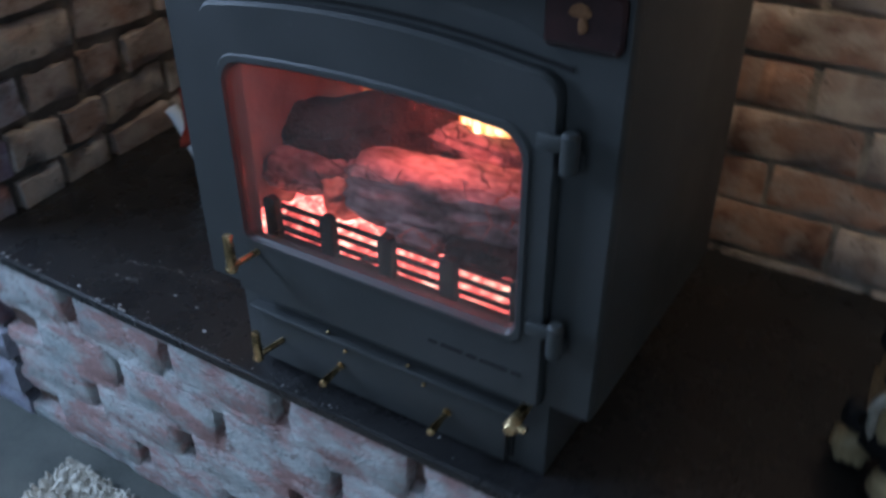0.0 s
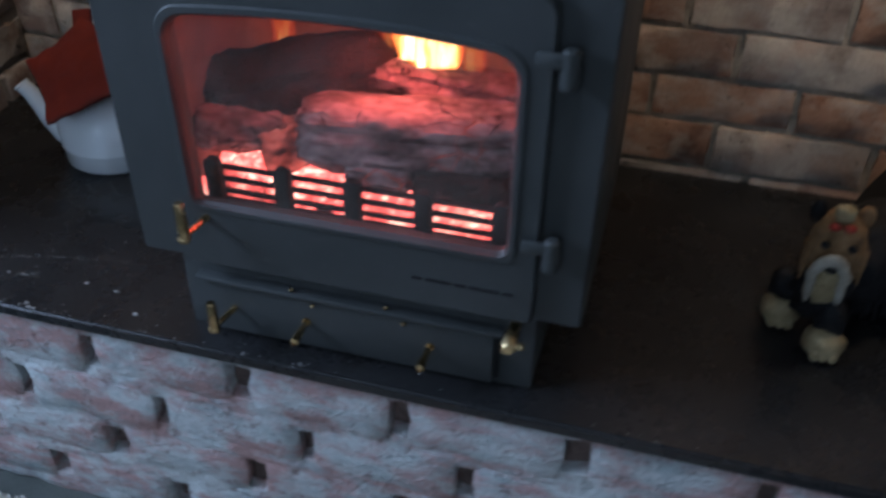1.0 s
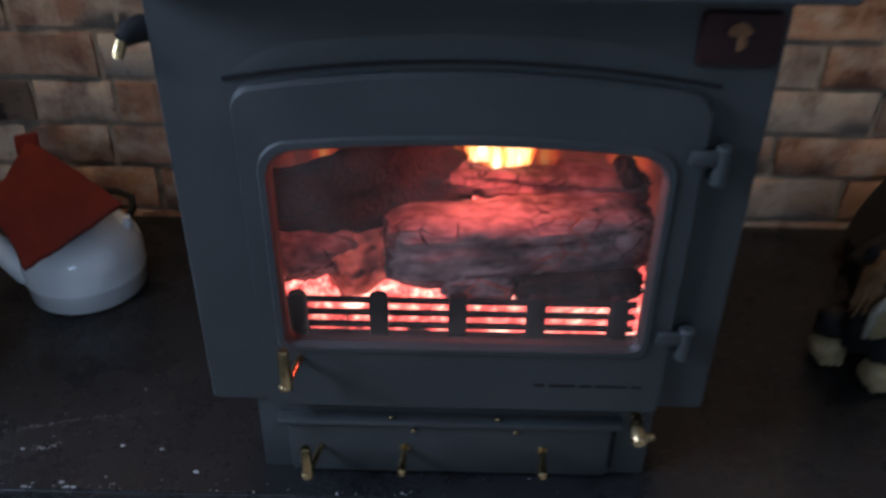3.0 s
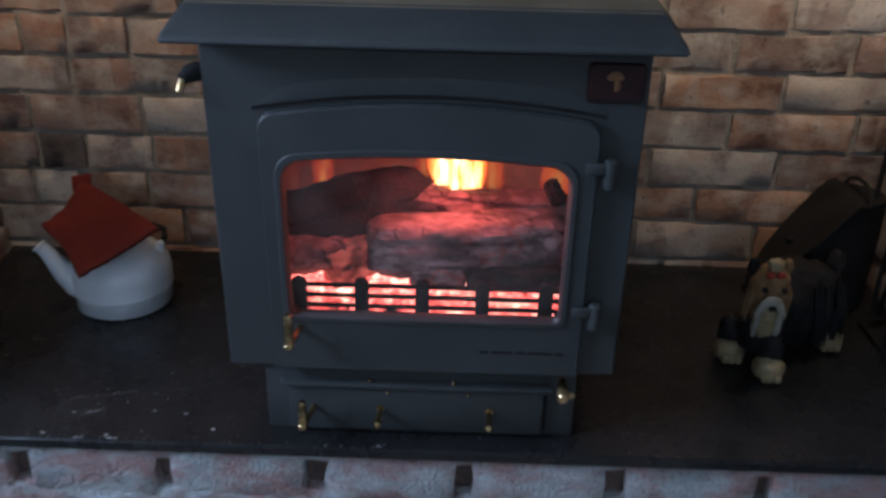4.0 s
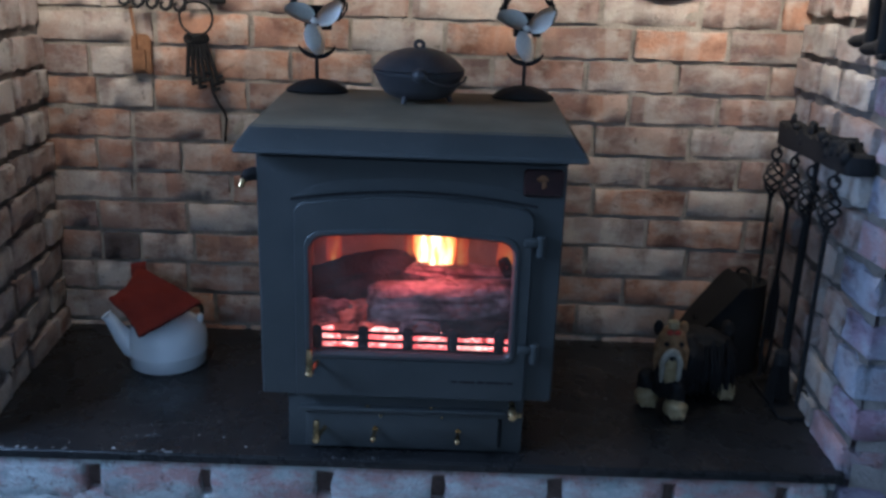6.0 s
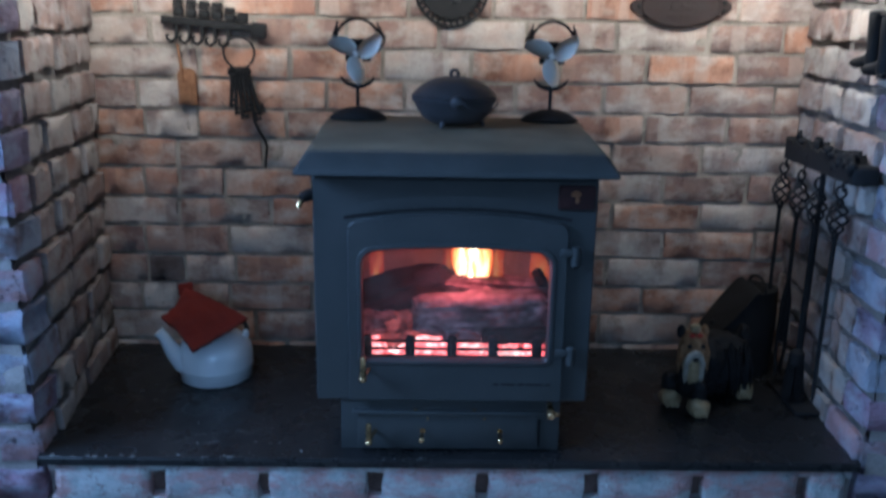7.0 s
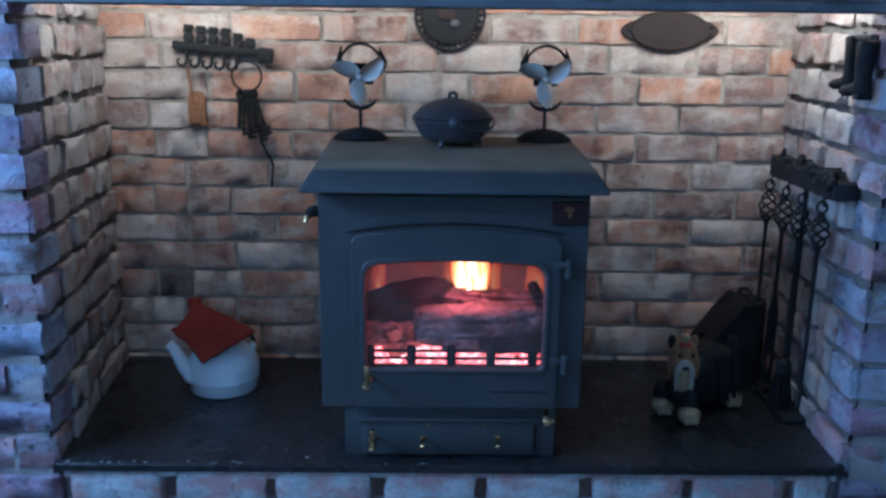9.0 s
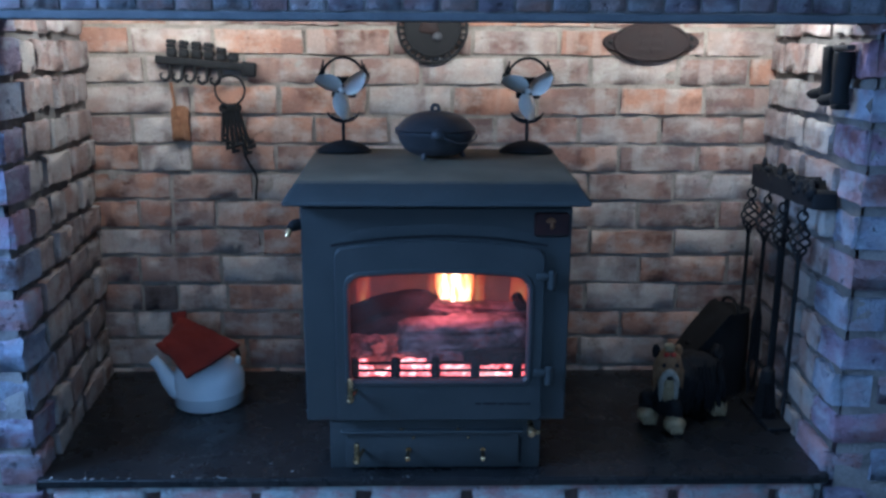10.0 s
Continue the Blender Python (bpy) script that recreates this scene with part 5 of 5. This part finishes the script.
# ---- rug ----
rug = thing("shag_rug", "cream shag rug lying on the carpet before the hearth", "rug", (-0.700, -0.074, FLOOR))
part("backing", boxed(0.004, 1.296, -0.796, -0.004, 0.0005, 0.012, 0.003), RUG, rug)
verts, faces = [], []
r3 = random.Random(9)
for i in range(185):
    for j in range(114):
        x, y = 1.30 * (i + r3.random()) / 185, -0.80 * (j + r3.random()) / 114
        if x > 0.75 and r3.random() < 0.5:
            continue
        h, w = r3.uniform(0.016, 0.026), r3.uniform(0.0042, 0.006)
        lx, ly, a = r3.uniform(-0.010, 0.010), r3.uniform(-0.010, 0.010), r3.uniform(0, math.tau)
        s = len(verts)
        for q in range(3):
            verts.append((x + w * math.cos(a + q * 2.094), y + w * math.sin(a + q * 2.094), 0.008))
        for q in range(3):
            verts.append((x + lx * 0.7 + 0.8 * w * math.cos(a + q * 2.094), y + ly * 0.7 + 0.8 * w * math.sin(a + q * 2.094), h * 0.88))
        verts.append((x + lx, y + ly, h))
        for q in range(3):
            p = (q + 1) % 3
            faces += [(s + q, s + p, s + 3 + p, s + 3 + q), (s + 3 + q, s + 3 + p, s + 6)]
me = bpy.data.meshes.new("pile")
me.from_pydata(verts, [], faces)
me.materials.append(RUG)
pile = new("pile", me)
pile.parent = rug
tagged(pile, "tufted cream pile", kind="stuff")

# ---- ash crumbs on the hearth ----
bm = bmesh.new()
r4 = random.Random(17)
for k in range(94):
    if k < 24:
        x, y = r4.gauss(-0.50, 0.16), abs(r4.gauss(0, 0.07)) - 0.030
    elif k < 69:
        x, y = r4.uniform(-0.84, 0.50), -0.036 + abs(r4.gauss(0, 0.006))
    else:
        x, y = r4.uniform(-0.80, 0.80), r4.uniform(-0.03, 0.30)
    if not (-0.85 < x < 0.85 and y < 0.35) or (-0.25 < x < 0.25 and y > 0.0):
        continue
    s = r4.choice((0.0005, 0.0006, 0.0008, 0.0010, 0.0020))
    ball(bm, (x, y, HEARTH + s * 0.35), (s * r4.uniform(0.8, 2.2), s * r4.uniform(0.8, 1.6), s * 0.5), 1, 0.5, 300)
# pale chips along the edge: ash specks that also paint in its glints
for k in range(22):
    x, s = r4.uniform(-0.86, -0.40), r4.uniform(0.0012, 0.0030)
    ball(bm, (x, -0.037 + abs(r4.gauss(0, 0.004)), HEARTH + s * 0.3), (s * r4.uniform(0.8, 2.4), s * 0.9, s * 0.5), 1, 0.5, 300)
# two faint drag marks of fine ash
for k in range(250):
    if k < 170:
        u = r4.random()
        x, y, wide = -0.600 + 0.204 * u, 0.056 + 0.044 * u + 0.006 * math.sin(math.pi * u), 0.0016
    else:
        u = r4.random()
        x, y, wide = -0.548 + 0.034 * u, 0.029 + 0.003 * u + 0.016 * max(0.0, u - 0.45), 0.0024
    s = r4.uniform(0.0002, 0.0005)
    ball(bm, (x + r4.gauss(0, wide), y + r4.gauss(0, wide), HEARTH + s * 0.3), (s * 1.6, s, s * 0.4), 1, 0.3, 300)
tagged(part("ash_crumbs", bm, ASH), "pale crumbs of ash on the granite, some as edge glints", "ash", kind="stuff")


# ---- bricks ----
def brick_meshes(name, material, count, wear, bow, seed, cut=(6, 4), crisp=50, edge_at=(0.030, 0.10)):
    """Unit bricks (1 long, 1 high, front at y = 0, 0.1 deep): worn corners and an uneven face."""
    rnd = random.Random(seed)
    out = []
    for c in range(count):
        bm = bmesh.new()
        nx, nz = cut
        rim_u = [0.0, edge_at[0], *[edge_at[0] + (1 - 2 * edge_at[0]) * k / (nx - 2) for k in range(1, nx - 2)], 1 - edge_at[0], 1.0]
        rim_v = [0.0, edge_at[1], *[edge_at[1] + (1 - 2 * edge_at[1]) * k / (nz - 2) for k in range(1, nz - 2)], 1 - edge_at[1], 1.0]
        grid = []
        for j in range(nz + 1):
            row = []
            for i in range(nx + 1):
                u, v = rim_u[i], rim_v[j]
                edge = (i in (0, nx)) + (j in (0, nz))
                x = u - 0.5 + (rnd.uniform(-1, 1) * wear * 0.10 if 0 < i < nx else rnd.uniform(0, 1) * wear * (0.35 if i == 0 else -0.35))
                z = v - 0.5 + (rnd.uniform(-1, 1) * wear * 0.30 if 0 < j < nz else rnd.uniform(0, 1) * wear * (0.9 if j == 0 else -0.9))
                if edge == 2:
                    x *= 1 - wear * 0.22
                    z *= 1 - wear * 0.7
                y = rnd.uniform(-1, 1) * bow * 0.5 + (bow * 0.9 if edge == 1 else bow * 1.6 if edge == 2 else -bow * 0.4)
                row.append(bm.verts.new((x, y, z)))
            grid.append(row)
        for j in range(nz):
            for i in range(nx):
                bm.faces.new((grid[j][i], grid[j][i + 1], grid[j + 1][i + 1], grid[j + 1][i]))
        rim = grid[0] + [grid[j][nx] for j in range(1, nz + 1)] + grid[nz][-2::-1] + [grid[j][0] for j in range(nz - 1, 0, -1)]
        back = [bm.verts.new((v.co.x * 1.0, 0.1, v.co.z)) for v in rim]
        for i in range(len(rim)):
            j = (i + 1) % len(rim)
            bm.faces.new((rim[i], back[i], back[j], rim[j]))
        bmesh.ops.recalc_face_normals(bm, faces=bm.faces)
        me = bpy.data.meshes.new(name)
        bm.to_mesh(me)
        bm.free()
        me.materials.append(material)
        me.polygons.foreach_set("use_smooth", [True] * len(me.polygons))
        me.set_sharp_from_angle(angle=radians(crisp))
        out.append(me)
    return out


def lay(parent, meshes, rnd, a, b, z0, z1, inset, joint, deep=1.0, tilt=0.0):
    """One brick from a to b (places in plan on the wall's face), between two heights."""
    a, b = Vector((*a, 0)), Vector((*b, 0))
    d = b - a
    length = d.length - joint[0]
    if length < 0.02:
        return
    ob = new("brick", rnd.choice(meshes))
    turn = math.degrees(math.atan2(d.y, d.x))
    mid = (a + b) / 2
    out = Vector((d.y, -d.x, 0)).normalized() * rnd.uniform(-inset, inset)
    high = z1 - z0 - joint[1]
    ob.matrix_world = pose(mid.x + out.x, mid.y + out.y, (z0 + z1) / 2 + rnd.uniform(-1, 1) * 0.0015, 0, rnd.uniform(-1, 1) * tilt, turn + rnd.uniform(-1, 1) * tilt) @ Matrix.Diagonal((length, deep, high, 1))
    ob.parent = parent
    ob.matrix_parent_inverse = Matrix()
    return ob


def mortar_sheet(parent, material, a, b, z0, z1, recess, seed):
    """Uneven mortar between the bricks of a wall's face that runs from a to b in plan."""
    a, b = Vector((*a, 0)), Vector((*b, 0))
    d = b - a
    inward = Vector((-d.y, d.x, 0)).normalized()
    nu, nv = max(8, int(d.length / 0.012)), int((z1 - z0) / 0.012)
    bm = bmesh.new()
    rows = []
    for j in range(nv + 1):
        row = []
        for i in range(nu + 1):
            p = a + d * (i / nu) + Vector((0, 0, z0 + (z1 - z0) * j / nv))
            h = 0.007 * noise.noise(p * 16 + Vector((seed, 0, 0))) + 0.004 * noise.noise(p * 45 + Vector((0, seed, 0)))
            row.append(bm.verts.new(p + inward * (recess + h)))
        rows.append(row)
    for j in range(nv):
        for i in range(nu):
            bm.faces.new((rows[j][i], rows[j][i + 1], rows[j + 1][i + 1], rows[j + 1][i]))
    smooth(part("mortar", bm, material, parent), 60)


mortar_sheet(wall_left, MORTAR_SHADED, (LEFT, JAMB + 0.004), (LEFT_END, BACK), HEARTH + 0.001, 1.28, 0.014, 1.0)
mortar_sheet(wall_right, MORTAR_SHADED, (RIGHT_END, BACK), (RIGHT, JAMB + 0.004), HEARTH + 0.001, 1.28, 0.013, 2.0)
mortar_sheet(jamb_left, MORTAR_DARK, (-1.34, JAMB), (LEFT - 0.022, JAMB), FLOOR, 1.5, 0.007, 3.0)
mortar_sheet(jamb_right, MORTAR_DARK, (RIGHT + 0.022, JAMB), (1.34, JAMB), FLOOR, 1.5, 0.007, 4.0)
rnd = random.Random(11)
# heights of the bed joints and the upright joints of each course of the back wall, from the top down
BEDS = [1.080, 1.003, 0.928, 0.849, 0.766, 0.686, 0.608, 0.527, 0.446, 0.367, 0.284, 0.200, 0.119, 0.030, -0.03]
UPRIGHTS = [
    [-0.72, -0.48, -0.25, 0.0, 0.23, 0.43, 0.68],
    [-0.824, -0.601, -0.351, -0.115, 0.106, 0.344, 0.54, 0.747],
    [-0.791, -0.517, -0.278, -0.035, 0.195, 0.432, 0.676, 0.873],
    [-0.665, -0.428, -0.183, 0.05, 0.283, 0.516, 0.754],
    [-0.834, -0.681, -0.525, -0.332, -0.125, 0.172, 0.406, 0.636, 0.868],
    [-0.819, -0.678, -0.442, 0.522, 0.748],
    [-0.738, -0.505, 0.438, 0.684],
    [-0.834, -0.738, -0.616, 0.584, 0.819],
    [-0.744, -0.491, 0.449, 0.694],
    [-0.843, -0.611, 0.597, 0.856],
    [-0.840, -0.738, -0.596, 0.443, 0.713],
    [-0.863, -0.765, -0.617, 0.551, 0.802],
    [-0.778, -0.546, 0.433, 0.69],
    [-0.70, -0.46, 0.5, 0.75],
]
red = brick_meshes("brick", BRICK_BACK, 20, 0.095, 0.0012, 21, (8, 4), 7, (0.014, 0.045))
burnt = brick_meshes("brick", BRICK_BURNT, 2, 0.085, 0.0012, 26, (8, 4), 7, (0.02, 0.045))
mortar_sheet(wall_back, MORTAR, (-1.0, BACK), (1.0, BACK), HEARTH + 0.001, 1.28, 0.0062, 5.0)
for row, (hi, lo) in enumerate(zip(BEDS, BEDS[1:])):
    joints = [LEFT_END - 0.02, *UPRIGHTS[row], RIGHT_END + 0.02]
    for a, b in zip(joints, joints[1:]):
        k = max(1, round((b - a) / 0.24))
        for i in range(k):
            lay(wall_back, burnt if (row, round(a, 2)) == (10, -0.84) else red, rnd, (a + (b - a) * i / k, BACK), (a + (b - a) * (i + 1) / k, BACK), lo, hi, 0.003, (rnd.uniform(0.005, 0.010), rnd.uniform(0.005, 0.009)), 1.0, 0.4)

# the cheeks and the piers: rough bricks with deep joints, bonded round the corner course by course
COURSE = 0.0895
# corner bricks share the piers' mauve, cool daylight put into their colour
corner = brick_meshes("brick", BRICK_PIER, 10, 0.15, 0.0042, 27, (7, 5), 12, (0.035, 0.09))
pale = brick_meshes("brick", BRICK_SIDE, 20, 0.15, 0.0042, 22, (7, 5), 12, (0.035, 0.09))
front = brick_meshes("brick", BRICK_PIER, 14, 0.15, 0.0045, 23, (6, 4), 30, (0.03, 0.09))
for wall, pier, x0, x1, sgn in ((wall_left, jamb_left, LEFT, LEFT_END, -1), (wall_right, jamb_right, RIGHT, RIGHT_END, 1)):
    def along(y):
        return (x0 + (x1 - x0) * (y - JAMB) / (BACK - JAMB), y)

    for row in range(-5, 14):
        lo = -0.012 + COURSE * row + rnd.uniform(-0.004, 0.004)
        hi = lo + COURSE
        wraps = row % 2 == 0
        if row >= 0:
            y = JAMB - 0.002 if wraps else JAMB + 0.112
            while y < BACK - 0.05:
                end = y + rnd.choice((0.110, 0.130, 0.185, 0.215))
                if end > BACK - 0.06:
                    end = BACK
                p = [along(y), along(end)]
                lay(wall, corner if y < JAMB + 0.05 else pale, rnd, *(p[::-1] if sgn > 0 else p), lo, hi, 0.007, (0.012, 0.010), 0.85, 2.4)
                y = end
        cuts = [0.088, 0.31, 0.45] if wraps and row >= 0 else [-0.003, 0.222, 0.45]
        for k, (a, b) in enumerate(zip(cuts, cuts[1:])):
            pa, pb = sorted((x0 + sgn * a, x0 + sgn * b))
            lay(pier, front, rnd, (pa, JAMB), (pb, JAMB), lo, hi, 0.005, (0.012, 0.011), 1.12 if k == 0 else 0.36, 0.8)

# upright bricks of the lintel
count = 24
level = brick_meshes("brick", BRICK_LINTEL, 8, 0.035, 0.0008, 25, (6, 4), 40, (0.05, 0.02))
for i in range(count):
    a, b = (LEFT - 0.008 + (RIGHT - LEFT + 0.016) * (i + k) / count for k in (0, 1))
    lay(lintel, level, rnd, (a, -0.043), (b, -0.043), TOP + 0.0125, TOP + 0.204, 0.0012, (0.005, 0.004), 1.0, 0.1)

# the plinth under the slab: flush beds, open upright joints
coarse = brick_meshes("brick", LIMEWASH, 14, 0.12, 0.0055, 24, (8, 4), 70, (0.05, 0.16))
for row in range(4):
    hi = HEARTH - 0.023 - 0.097 * row
    lo = hi - 0.097
    shift = -0.637 if row % 2 == 0 else -0.540
    for i in range(-1, 7):
        a = max(LEFT + 0.006, shift + 0.236 * i + rnd.uniform(-0.006, 0.006))
        b = min(RIGHT - 0.006, shift + 0.236 * (i + 1))
        if b - a > 0.04:
            lay(plinth, coarse, rnd, (a, JAMB + 0.001), (b, JAMB + 0.001), lo, hi, 0.0025, (rnd.choice((0.006, 0.018, 0.022, 0.026)), 0.0), 0.5, 0.6)
mortar_sheet(plinth, MORTAR_BROWN, (LEFT + 0.004, JAMB), (RIGHT - 0.004, JAMB), FLOOR, HEARTH - 0.024, 0.027, 6.0)
for row in range(5):
    z = HEARTH - 0.023 - 0.097 * row
    bm = bmesh.new()
    n = 220
    rows = []
    for i in range(n + 1):
        x = LEFT + 0.004 + (RIGHT - LEFT - 0.008) * i / n
        w = 0.023 + 0.013 * noise.noise(Vector((x * 14, row * 5, 3)))
        y = JAMB + 0.001 + 0.005 * noise.noise(Vector((x * 22, row * 7, 9)))
        rows.append([bm.verts.new(p) for p in ((x, JAMB + 0.03, z - w), (x, y + 0.004, z - w * 0.75), (x, y, z), (x, y + 0.004, min(HEARTH - 0.0225, z + w * 0.75)), (x, JAMB + 0.03, min(HEARTH - 0.022, z + w)))])
    for a, b in zip(rows, rows[1:]):
        for k in range(4):
            bm.faces.new((a[k], b[k], b[k + 1], a[k + 1]))
    bmesh.ops.recalc_face_normals(bm, faces=bm.faces)
    smooth(part("bed_mortar", bm, LIMEWASH, plinth), 60)
